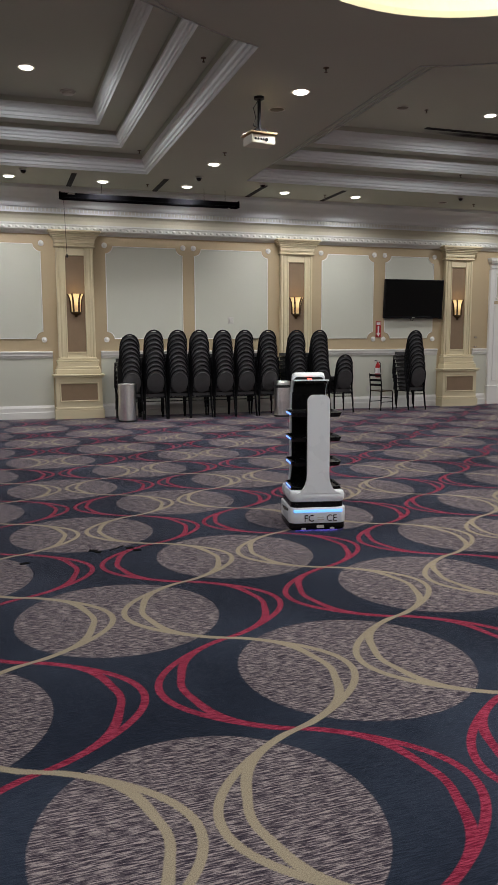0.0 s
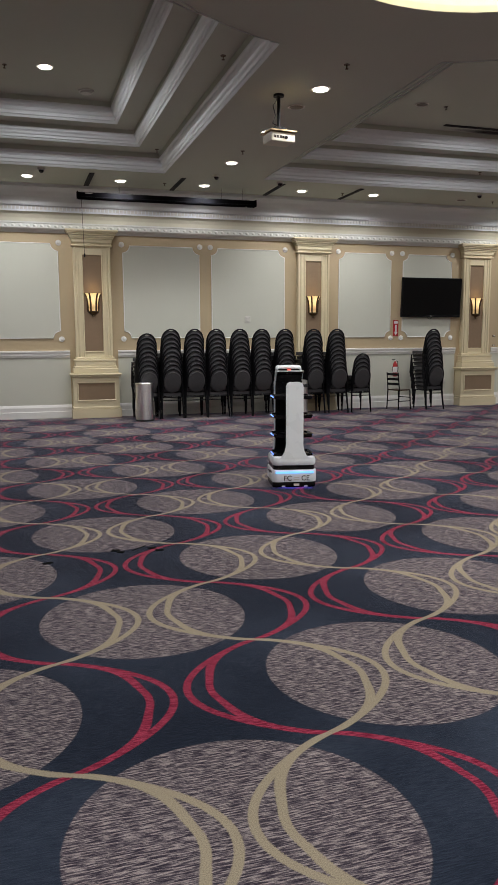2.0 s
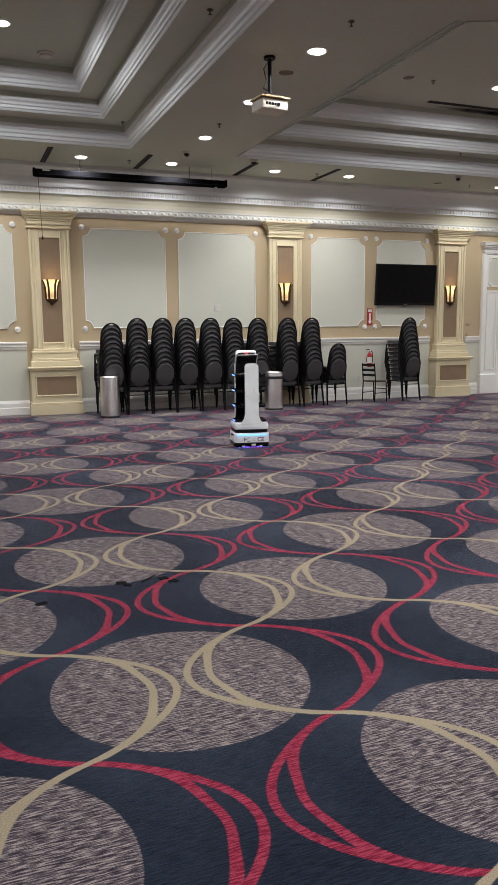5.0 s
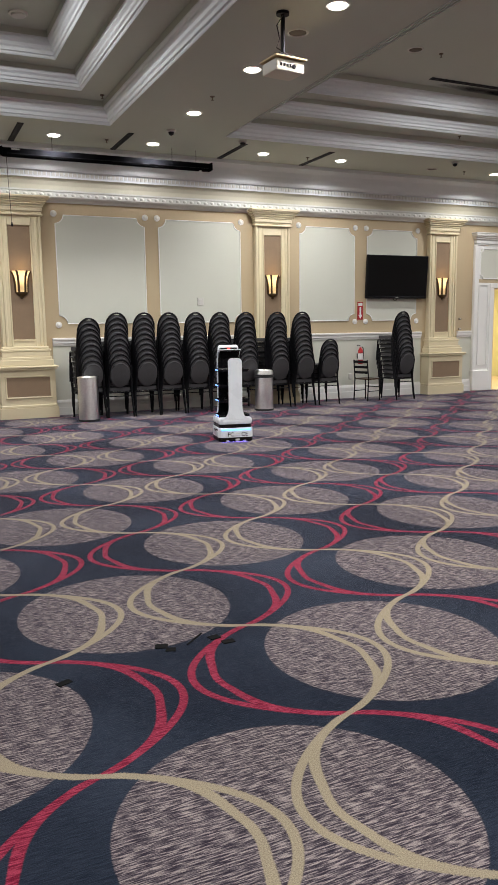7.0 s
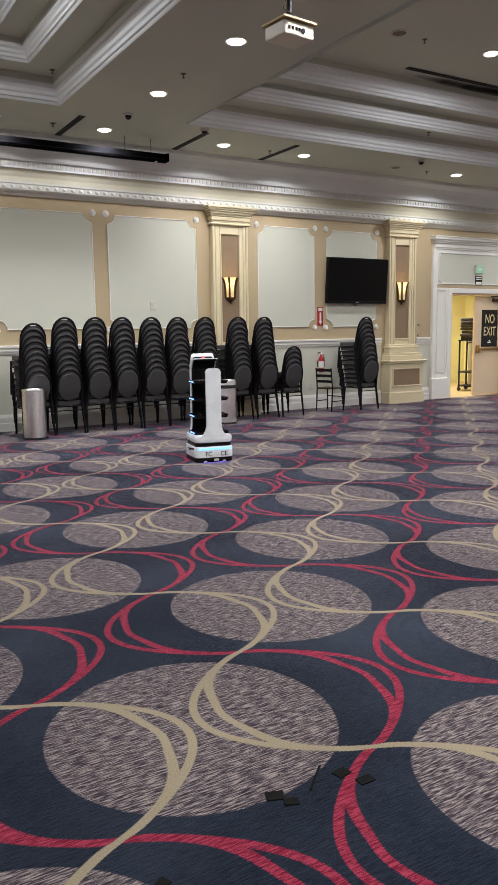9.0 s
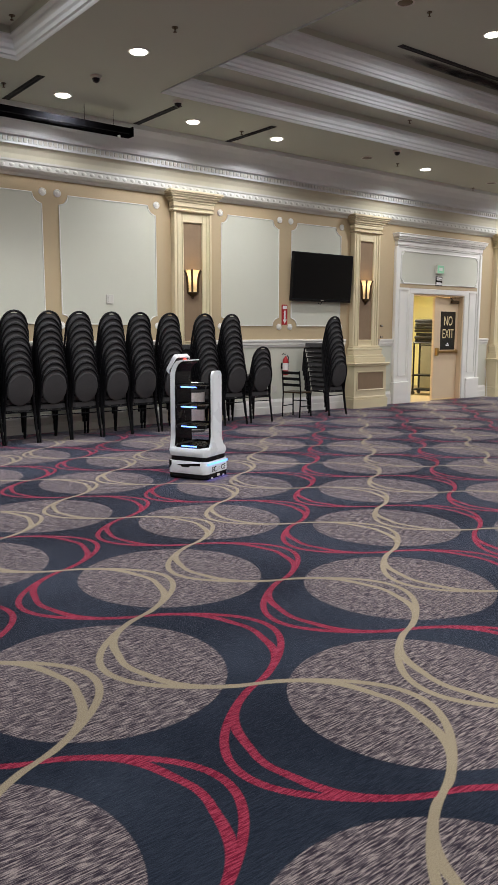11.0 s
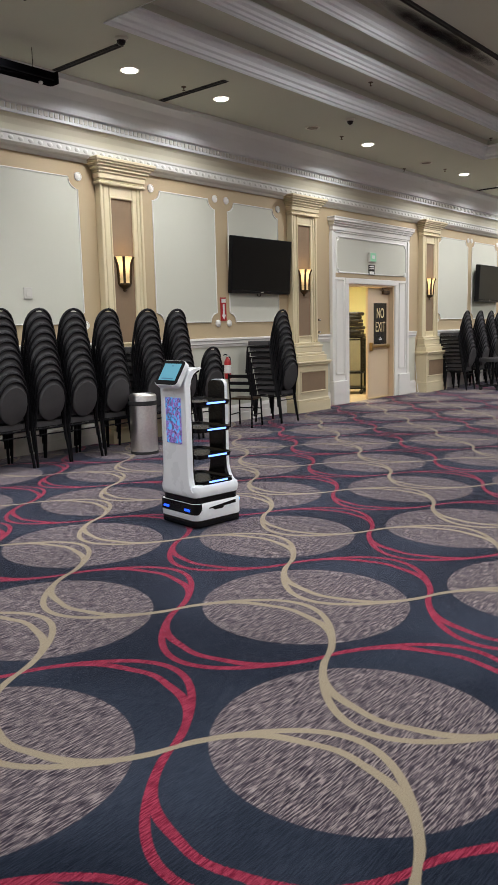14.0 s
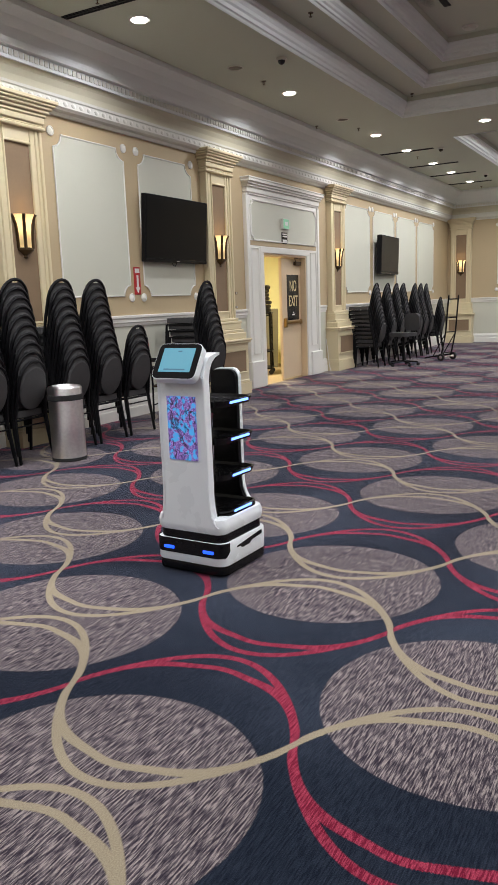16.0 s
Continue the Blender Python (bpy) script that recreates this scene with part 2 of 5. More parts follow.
def make_carpet():
    """Woven carpet: heathered discs in a chequer of cells, with gold and red double waves through the cells' corners."""
    m = bpy.data.materials.new("patterned_carpet")
    m.use_nodes = True
    n, l = m.node_tree.nodes, m.node_tree.links
    b = n["Principled BSDF"]

    def put(socket, v):
        if isinstance(v, (int, float)):
            socket.default_value = v
        else:
            l.new(v, socket)

    def op(kind, a, c=0.0, d=None):
        q = n.new("ShaderNodeMath")
        q.operation = kind
        put(q.inputs[0], a)
        put(q.inputs[1], c)
        if d is not None:
            put(q.inputs[2], d)
        return q.outputs[0]

    def step(v, lo, hi):
        q = n.new("ShaderNodeMapRange")
        q.interpolation_type = "SMOOTHSTEP"
        put(q.inputs[0], v)
        q.inputs[1].default_value, q.inputs[2].default_value = lo, hi
        return q.outputs[0]

    co, sep = n.new("ShaderNodeTexCoord"), n.new("ShaderNodeSeparateXYZ")
    l.new(co.outputs["Object"], sep.inputs[0])
    # tufts push the edges of the figures about
    wob = n.new("ShaderNodeTexNoise")
    wob.inputs["Scale"].default_value, wob.inputs["Detail"].default_value = 170, 1
    l.new(co.outputs["Object"], wob.inputs["Vector"])
    w = op("MULTIPLY", op("SUBTRACT", wob.outputs["Fac"], 0.5), 0.011)
    u = op("ADD", op("DIVIDE", sep.outputs[0], P), w)
    v = op("ADD", op("DIVIDE", sep.outputs[1], P), w)
    iu, iv = op("FLOOR", u), op("FLOOR", v)
    fu, fv = op("SUBTRACT", u, iu), op("SUBTRACT", v, iv)
    odd = op("ABSOLUTE", op("SUBTRACT", op("MODULO", op("ABSOLUTE", op("ADD", iu, iv)), 2.0), 0.0))
    odd = step(odd, 0.4, 0.6)

    def strands(side, t):
        """Distances to the outer and inner strand that leave a corner line, bulge by side and come back, at height t of the cell."""
        s = op("MAXIMUM", op("SINE", op("MULTIPLY", t, math.pi)), 0.0001)
        out = op("MULTIPLY", op("POWER", s, 0.80), 0.465)
        bump_lo, bump_hi = step(t, 0.07, 0.42), step(t, 0.93, 0.58)
        bump = op("MULTIPLY", op("MULTIPLY", bump_lo, bump_hi), 0.104)
        steep = op("POWER", op("MAXIMUM", s, 0.06), -0.20)
        slope = op("MULTIPLY", op("MULTIPLY", op("COSINE", op("MULTIPLY", t, math.pi)), steep), 1.17)
        norm = op("SQRT", op("ADD", op("MULTIPLY", slope, slope), 1.0))
        d1 = op("DIVIDE", op("ABSOLUTE", op("SUBTRACT", side, out)), norm)
        d2 = op("DIVIDE", op("ABSOLUTE", op("SUBTRACT", side, op("SUBTRACT", out, bump))), norm)
        return op("MINIMUM", d1, d2)

    fu1, fv1 = op("SUBTRACT", 1.0, fu), op("SUBTRACT", 1.0, fv)
    own = op("MINIMUM", strands(fu, fv), strands(fu1, fv1))
    # strands of the cells beside this one, which reach over by half their width
    other = op("MINIMUM", strands(op("MULTIPLY", fu, -1.0), fv1), strands(op("MULTIPLY", fu1, -1.0), fv))
    hw, edge = 0.0172, 0.0035

    def line(d):
        return step(d, hw + edge, hw - edge)

    own_m, other_m = line(own), line(other)
    beige = op("MAXIMUM", op("MULTIPLY", own_m, odd), op("MULTIPLY", other_m, op("SUBTRACT", 1.0, odd)))
    red = op("MAXIMUM", op("MULTIPLY", own_m, op("SUBTRACT", 1.0, odd)), op("MULTIPLY", other_m, odd))

    # discs reach a little out of their cells: distance to the nearest centre
    def disc(du, dv):
        cu, cv = op("ADD", op("ADD", iu, 0.5), du), op("ADD", op("ADD", iv, 0.5), dv)
        x, y = op("SUBTRACT", u, cu), op("SUBTRACT", v, cv)
        return op("SQRT", op("ADD", op("MULTIPLY", x, x), op("MULTIPLY", y, y)))

    near = disc(0.0, 0.0)
    side = op("MINIMUM", op("MINIMUM", disc(1.0, 0.0), disc(-1.0, 0.0)), op("MINIMUM", disc(0.0, 1.0), disc(0.0, -1.0)))
    dist = op("ADD", op("MULTIPLY", near, odd), op("MULTIPLY", side, op("SUBTRACT", 1.0, odd)))
    circle = step(dist, 0.576, 0.568)

    # heathered yarn runs across the hall
    mp = n.new("ShaderNodeMapping")
    mp.inputs["Scale"].default_value = (18.0, 175.0, 1.0)
    l.new(co.outputs["Object"], mp.inputs["Vector"])
    yarn = n.new("ShaderNodeTexNoise")
    yarn.inputs["Scale"].default_value, yarn.inputs["Detail"].default_value = 1.0, 4
    yarn.inputs["Roughness"].default_value = 0.62
    l.new(mp.outputs[0], yarn.inputs["Vector"])
    heather = n.new("ShaderNodeValToRGB")
    heather.color_ramp.elements[0].position, heather.color_ramp.elements[0].color = 0.41, (0.038, 0.031, 0.045, 1)
    heather.color_ramp.elements[1].position, heather.color_ramp.elements[1].color = 0.60, (0.385, 0.33, 0.315, 1)
    e = heather.color_ramp.elements.new(0.50)
    e.color = (0.122, 0.101, 0.115, 1)
    l.new(yarn.outputs["Fac"], heather.inputs[0])

    big, tuft = n.new("ShaderNodeTexNoise"), n.new("ShaderNodeTexNoise")
    big.inputs["Scale"].default_value, big.inputs["Detail"].default_value = 0.9, 5
    tuft.inputs["Scale"].default_value, tuft.inputs["Detail"].default_value = 260, 2
    l.new(co.outputs["Object"], big.inputs["Vector"])
    l.new(co.outputs["Object"], tuft.inputs["Vector"])
    shade = op("ADD", op("MULTIPLY", big.outputs["Fac"], 0.5), op("MULTIPLY", tuft.outputs["Fac"], 1.1))

    def mixed(f, a, c, kind="MIX"):
        q = n.new("ShaderNodeMix")
        q.data_type, q.blend_type = "RGBA", kind
        put(q.inputs[0], f)
        for s, x in ((q.inputs[6], a), (q.inputs[7], c)):
            if isinstance(x, tuple):
                s.default_value = x
            else:
                l.new(x, s)
        return q.outputs[2]

    cloud = op("ADD", op("MULTIPLY", step(big.outputs["Fac"], 0.35, 0.70), 0.55), op("MULTIPLY", step(yarn.outputs["Fac"], 0.35, 0.65), 0.45))
    navy = mixed(cloud, (0.009, 0.013, 0.024, 1), (0.046, 0.059, 0.086, 1))
    ground = mixed(circle, navy, heather.outputs[0])
    redyarn = mixed(step(yarn.outputs["Fac"], 0.42, 0.58), (0.19, 0.013, 0.036, 1), (0.41, 0.055, 0.100, 1))
    ground = mixed(red, ground, redyarn)
    ground = mixed(beige, ground, (0.37, 0.315, 0.22, 1))
    col = mixed(1.0, ground, shade, "MULTIPLY")
    l.new(col, b.inputs["Base Color"])
    b.inputs["Roughness"].default_value = 0.95
    b.inputs["Specular IOR Level"].default_value = 0.05
    b.inputs["Sheen Weight"].default_value = 0.45
    b.inputs["Sheen Roughness"].default_value = 0.23
    b.inputs["Sheen Tint"].default_value = (0.82, 0.79, 1.0, 1)
    bp = n.new("ShaderNodeBump")
    bp.inputs["Strength"].default_value, bp.inputs["Distance"].default_value = 0.5, 0.004
    l.new(tuft.outputs["Fac"], bp.inputs["Height"])
    l.new(bp.outputs[0], b.inputs["Normal"])
    return m


CARPET = make_carpet()


# ---- mesh helpers ----
def part(name, bm, mat, parent=None, label="", smooth=False):
    """Links a bmesh as one mesh object, under its thing or part."""
    me = bpy.data.meshes.new(name)
    bmesh.ops.recalc_face_normals(bm, faces=bm.faces)
    bm.to_mesh(me)
    bm.free()
    me.materials.append(mat)
    if smooth:
        me.shade_smooth()
        me.set_sharp_from_angle(angle=radians(40))
    ob = new(name, me)
    if parent is not None:
        ob.parent = parent
    if label:
        ob["label"] = label
    return ob


def structure(ob, label, category):
    return tagged(ob, label, category, kind="structure")


def thing(name, label, category, group="", m=None):
    ob = new(name)
    tagged(ob, label, category, group)
    if m is not None:
        ob.matrix_world = m
    return ob


def box(bm, x0, x1, y0, y1, z0, z1, bevel=0.0, segs=1):
    r = bmesh.ops.create_cube(bm, size=1)
    for v in r["verts"]:
        v.co = Vector((x0 + (v.co.x + 0.5) * (x1 - x0), y0 + (v.co.y + 0.5) * (y1 - y0), z0 + (v.co.z + 0.5) * (z1 - z0)))
    if bevel:
        edges = list({e for v in r["verts"] for e in v.link_edges})
        bmesh.ops.bevel(bm, geom=edges, offset=bevel, segments=segs, profile=0.6, affect="EDGES")
    return bm


def boxed(*a, **k):
    return box(bmesh.new(), *a, **k)


def tube(bm, path, r, sides=8, closed=False):
    """A round bar along a path."""
    pts = [Vector(p) for p in path]
    rings, n = [], len(pts)
    for i, p in enumerate(pts):
        a = pts[i - 1] if (i or closed) else p
        c = pts[(i + 1) % n] if (i < n - 1 or closed) else p
        d = (c - a).normalized()
        up = Vector((0, 0, 1)) if abs(d.z) < 0.95 else Vector((0, 1, 0))
        s = d.cross(up).normalized()
        t = s.cross(d).normalized()
        rings.append([bm.verts.new(p + (s * math.cos(k * math.tau / sides) + t * math.sin(k * math.tau / sides)) * r) for k in range(sides)])
    span = range(n if closed else n - 1)
    for i in span:
        a, c = rings[i], rings[(i + 1) % n]
        best = 0
        if closed and i == n - 1:
            best = min(range(sides), key=lambda o: (a[0].co - c[o].co).length)
        for k in range(sides):
            bm.faces.new((a[k], a[(k + 1) % sides], c[(k + 1 + best) % sides], c[(k + best) % sides]))
    if not closed:
        bm.faces.new(rings[0][::-1])
        bm.faces.new(rings[-1])
    return bm


def lathe(bm, profile, sides=32, cx=0.0, cy=0.0):
    """Turns a profile of (radius, height) about an upright axis, closed at both ends."""
    rings = [[bm.verts.new((cx + r * math.cos(k * math.tau / sides), cy + r * math.sin(k * math.tau / sides), z)) for k in range(sides)] for r, z in profile]
    for a, c in zip(rings, rings[1:]):
        for k in range(sides):
            bm.faces.new((a[k], a[(k + 1) % sides], c[(k + 1) % sides], c[k]))
    bm.faces.new(rings[0][::-1])
    bm.faces.new(rings[-1])
    return bm


def prism(bm, outline, y0, y1):
    """An outline in x and z, drawn out from y0 to y1."""
    a = [bm.verts.new((x, y0, z)) for x, z in outline]
    c = [bm.verts.new((x, y1, z)) for x, z in outline]
    n = len(a)
    bm.faces.new(a)
    bm.faces.new(c[::-1])
    for i in range(n):
        bm.faces.new((a[i], c[i], c[(i + 1) % n], a[(i + 1) % n]))
    return bm


def slab(bm, outline, z0, z1):
    """An outline in x and y, drawn up from z0 to z1."""
    a = [bm.verts.new((x, y, z0)) for x, y in outline]
    c = [bm.verts.new((x, y, z1)) for x, y in outline]
    n = len(a)
    bm.faces.new(a[::-1])
    bm.faces.new(c)
    for i in range(n):
        bm.faces.new((a[i], a[(i + 1) % n], c[(i + 1) % n], c[i]))
    return bm


def rounded(x0, x1, y0, y1, r, n=5):
    """A rectangle's outline with round corners."""
    out = []
    for cx, cy, a0 in ((x1 - r, y1 - r, 0), (x0 + r, y1 - r, 90), (x0 + r, y0 + r, 180), (x1 - r, y0 + r, 270)):
        for k in range(n + 1):
            a = radians(a0 + 90 * k / n)
            out.append((cx + r * math.cos(a), cy + r * math.sin(a)))
    return out


def soft_slab(x0, x1, y0, y1, r, z0, z1, e, n=6):
    """A round-cornered block with soft upper and lower edges."""
    bm = bmesh.new()
    rings = []
    for i, z in ((e, z0), (0.3 * e, z0 + 0.3 * e), (0, z0 + e), (0, z1 - e), (0.3 * e, z1 - 0.3 * e), (e, z1)):
        rings.append([bm.verts.new((x, y, z)) for x, y in rounded(x0 + i, x1 - i, y0 + i, y1 - i, max(r - i, 0.01), n)])
    for a, c in zip(rings, rings[1:]):
        for q in range(len(a)):
            w = (q + 1) % len(a)
            bm.faces.new((a[q], a[w], c[w], c[q]))
    bm.faces.new(rings[0][::-1])
    bm.faces.new(rings[-1])
    return bm


def ellipse(a, b, cx, cy, n=28):
    return [(cx + a * math.cos(k * math.tau / n), cy + b * math.sin(k * math.tau / n)) for k in range(n)]


def run(bm, profile, x0, x1):
    """A moulding along x: its profile is (distance from the wall, height)."""
    a = [bm.verts.new((x0, WALL - d, z)) for d, z in profile]
    c = [bm.verts.new((x1, WALL - d, z)) for d, z in profile]
    n = len(a)
    for i in range(n):
        bm.faces.new((a[i], c[i], c[(i + 1) % n], a[(i + 1) % n]))
    bm.faces.new(a)
    bm.faces.new(c[::-1])
    return bm


def lettering(name, body, size, mat, parent, m, label=""):
    """Raised letters in the built-in font, turned into a mesh."""
    cu = bpy.data.curves.new(name, "FONT")
    cu.body, cu.size, cu.extrude, cu.align_x, cu.align_y = body, size, 0.0015, "CENTER", "CENTER"
    ob = bpy.data.objects.new(name, cu)
    scene.collection.objects.link(ob)
    me = bpy.data.meshes.new_from_object(ob.evaluated_get(bpy.context.evaluated_depsgraph_get()))
    bpy.data.objects.remove(ob)
    bpy.data.curves.remove(cu)
    me.materials.clear()
    me.materials.append(mat)
    out = new(name, me)
    out.parent = parent
    out.matrix_local = m
    if label:
        out["label"] = label
    return out


# ---- floor, walls ----
OPEN_L, OPEN_R, OPEN_H = 10.94, 12.56, 2.14
structure(part("floor", boxed(WEST, EAST, SOUTH, WALL, -0.12, 0), CARPET), "navy patterned carpet with taupe discs, gold and red waves", "carpet")
T = 0.22
bm = bmesh.new()
box(bm, WEST - T, OPEN_L, WALL, WALL + T, -0.12, 5.3)
box(bm, OPEN_R, EAST + T, WALL, WALL + T, -0.12, 5.3)
box(bm, OPEN_L, OPEN_R, WALL, WALL + T, OPEN_H, 5.3)
wall_north = structure(part("wall_north", bm, TAN), "long tan painted hall wall with framed panels", "wall")
wall_east = structure(part("wall_east", boxed(EAST, EAST + T, SOUTH - T, WALL, -0.12, 5.3), TAN), "tan painted end wall of the hall", "wall")
structure(part("wall_west", boxed(WEST - T, WEST, SOUTH - T, WALL, -0.12, 5.3), TAN), "plain tan painted hall wall", "wall")
structure(part("wall_south", boxed(WEST, EAST, SOUTH - T, SOUTH, -0.12, 5.3), TAN), "plain tan painted hall wall", "wall")

PIL = [-3.1, 1.32, 5.745, 9.565, 13.93]


def spans(lo, hi, cuts):
    out, at = [], lo
    for a, b in sorted(cuts):
        if a > at:
            out.append((at, a))
        at = max(at, b)
    if at < hi:
        out.append((at, hi))
    return out


PLINTH = 0.46
cuts = [(x - PLINTH + 0.01, x + PLINTH - 0.01) for x in PIL] + [(10.42, 13.08)]
RAIL = [(0, 1.13), (0.018, 1.13), (0.022, 1.165), (0.035, 1.175), (0.035, 1.215), (0.048, 1.23), (0.048, 1.255), (0, 1.262)]
BASE = [(0, 0), (0.035, 0), (0.035, 0.12), (0.028, 0.13), (0.028, 0.20), (0.016, 0.235), (0.010, 0.25), (0, 0.25)]
for a, b in spans(WEST, EAST, cuts):
    structure(part("chair_rail", run(bmesh.new(), RAIL, a, b), WHITE), "white moulded chair rail on the wall", "trim")
    structure(part("baseboard", run(bmesh.new(), BASE, a, b), WHITE), "tall white moulded skirting board", "baseboard")
    structure(part("wainscot", boxed(a, b, WALL - 0.006, WALL + 0.02, 0.2, 1.16), SAGE), "pale sage painted lower wall", "wall panel")
for name, prof, mat, label in (("chair_rail", RAIL, WHITE, "white moulded chair rail on the end wall"), ("baseboard", BASE, WHITE, "tall white skirting board on the end wall")):
    bm = run(bmesh.new(), prof, 0, WALL - SOUTH)
    for v in bm.verts:
        v.co = Vector((EAST - (WALL - v.co.y), SOUTH + v.co.x, v.co.z))
    structure(part(name, bm, mat), label, "trim")
structure(part("wainscot", boxed(EAST - 0.006, EAST + 0.02, SOUTH, WALL, 0.2, 1.16), SAGE), "pale sage painted lower end wall", "wall panel")

# crown over the whole long wall: white bed mould, cream cove, dentils, white cove up to the ceiling
CROWN_LOW = [(0, 3.40), (0.03, 3.40), (0.05, 3.43), (0.10, 3.445), (0.13, 3.47), (0.135, 3.54), (0.15, 3.55), (0.155, 3.575), (0, 3.575)]
CROWN_MID = [(0, 3.575), (0.14, 3.575), (0.15, 3.64), (0.175, 3.70), (0.21, 3.74), (0, 3.74)]
CROWN_TOP = [(0, 3.74), (0.235, 3.74), (0.235, 3.835), (0.29, 3.84), (0.30, 3.865), (0.305, 3.90), (0.34, 3.98), (0.40, 4.06), (0.46, 4.11), (0.485, 4.125), (0.485, 4.19), (0, 4.19)]


def on_east(bm):
    for v in bm.verts:
        v.co = Vector((EAST - (WALL - v.co.y), SOUTH + v.co.x, v.co.z))
    return bm


for prof, mat, label in ((CROWN_LOW, CROWN, "white lower crown moulding"), (CROWN_MID, CROWN_CREAM, "cream cove of the crown moulding"), (CROWN_TOP, COVE, "deep white upper crown moulding")):
    structure(part("crown_moulding", run(bmesh.new(), prof, WEST, EAST), mat), label, "crown moulding")
    structure(part("crown_moulding", on_east(run(bmesh.new(), prof, 0, WALL - SOUTH)), mat), label, "crown moulding")
k = -0.6
verts, faces = [], []


def add_box(x0, x1, y0, y1, z0, z1):
    i = len(verts)
    verts.extend([(x0, y0, z0), (x1, y0, z0), (x1, y1, z0), (x0, y1, z0), (x0, y0, z1), (x1, y0, z1), (x1, y1, z1), (x0, y1, z1)])
    faces.extend([(i, i + 3, i + 2, i + 1), (i + 4, i + 5, i + 6, i + 7), (i, i + 1, i + 5, i + 4), (i + 1, i + 2, i + 6, i + 5), (i + 2, i + 3, i + 7, i + 6), (i + 3, i, i + 4, i + 7)])


while k < EAST - 0.3:
    add_box(k, k + 0.046, WALL - 0.246, WALL - 0.232, 3.770, 3.825)
    k += 0.068
k = 6.0
while k < WALL - 0.3:
    add_box(EAST - 0.246, EAST - 0.232, k, k + 0.046, 3.770, 3.825)
    k += 0.068
me = bpy.data.meshes.new("dentils")
me.from_pydata(verts, [], faces)
me.materials.append(CROWN)
tagged(new("dentils", me), "row of small white dentil blocks under the crown", "dentils", kind="stuff")
# egg-and-dart beads on the lowest band
verts, faces = [], []
k = -0.6
while k < EAST - 0.2:
    i = len(verts)
    cx = k + 0.05
    for rr, dd in ((1.0, 0.0), (0.72, 0.008), (0.0, 0.011)):
        for a in range(8):
            verts.append((cx + 0.038 * rr * math.cos(a * math.tau / 8), WALL - 0.133 - dd, 3.506 + 0.027 * rr * math.sin(a * math.tau / 8)))
    for ring in range(2):
        for a in range(8):
            p, q = i + ring * 8 + a, i + ring * 8 + (a + 1) % 8
            faces.append((p, q, q + 8, p + 8))
    k += 0.125
me = bpy.data.meshes.new("egg_beads")
me.from_pydata(verts, [], faces)
me.materials.append(CROWN)
me.shade_smooth()
tagged(new("egg_beads", me), "carved white egg beads along the crown's lowest band", "beads", kind="stuff")


# ---- framed wall panels ----
def panel_outline(x0, x1, z0, z1, r=0.13, n=6):
    """A rectangle whose corners are scooped out."""
    out = []
    for cx, cz, a0 in ((x0, z0, 0), (x0, z1, 270), (x1, z1, 180), (x1, z0, 90)):
        for q in range(n + 1):
            a = radians(a0 + 90 * q / n)
            out.append((cx + r * math.cos(a), cz + r * math.sin(a)))
    return out


def wall_panel(x0, x1, z0=1.475, z1=3.235, east=False, rosettes=True, sides="lr"):
    p = thing("wall_panel", "pale sage wall panel in a white scooped moulding", "wall panel", "panels along the hall wall")
    p["kind"] = "structure"
    o = panel_outline(x0 + 0.02, x1 - 0.02, z0 + 0.02, z1 - 0.02)
    field = prism(bmesh.new(), o, WALL - 0.008, WALL + 0.01)
    rim = tube(bmesh.new(), [(x, WALL - 0.010, z) for x, z in o], 0.0095, 6, True)
    beads = []
    for cx, cz in ((x0, z0), (x0, z1), (x1, z0), (x1, z1)):
        bm = bmesh.new()
        lathe(bm, [(0.052, 0), (0.052, 0.012), (0.040, 0.020), (0.036, 0.014), (0.018, 0.024), (0.005, 0.027)], 16)
        for v in bm.verts:
            v.co = Vector((cx + v.co.x, WALL - v.co.z, cz + v.co.y))
        beads.append(bm)
    for bm in (field, rim, *beads):
        if east:
            for v in bm.verts:
                v.co = Vector((EAST - (WALL - v.co.y), v.co.x, v.co.z))
    part("field", field, SAGE, p)
    part("moulding", rim, WHITE, p, "white moulding", True)
    for bm in beads:
        part("rosette", bm, WHITE, p, "round white rosette", True)
    return p


for a, b in ((-2.55, -1.0), (-0.80, 0.73), (1.885, 3.40), (3.61, 5.16), (6.32, 7.545), (7.79, 8.995), (14.44, 15.90), (16.08, 17.50), (17.66, 19.14), (19.30, 20.75)):
    wall_panel(a, b)
for a, b in ((9.75, 10.92), (7.9, 9.5)):
    wall_panel(a, b, east=True)


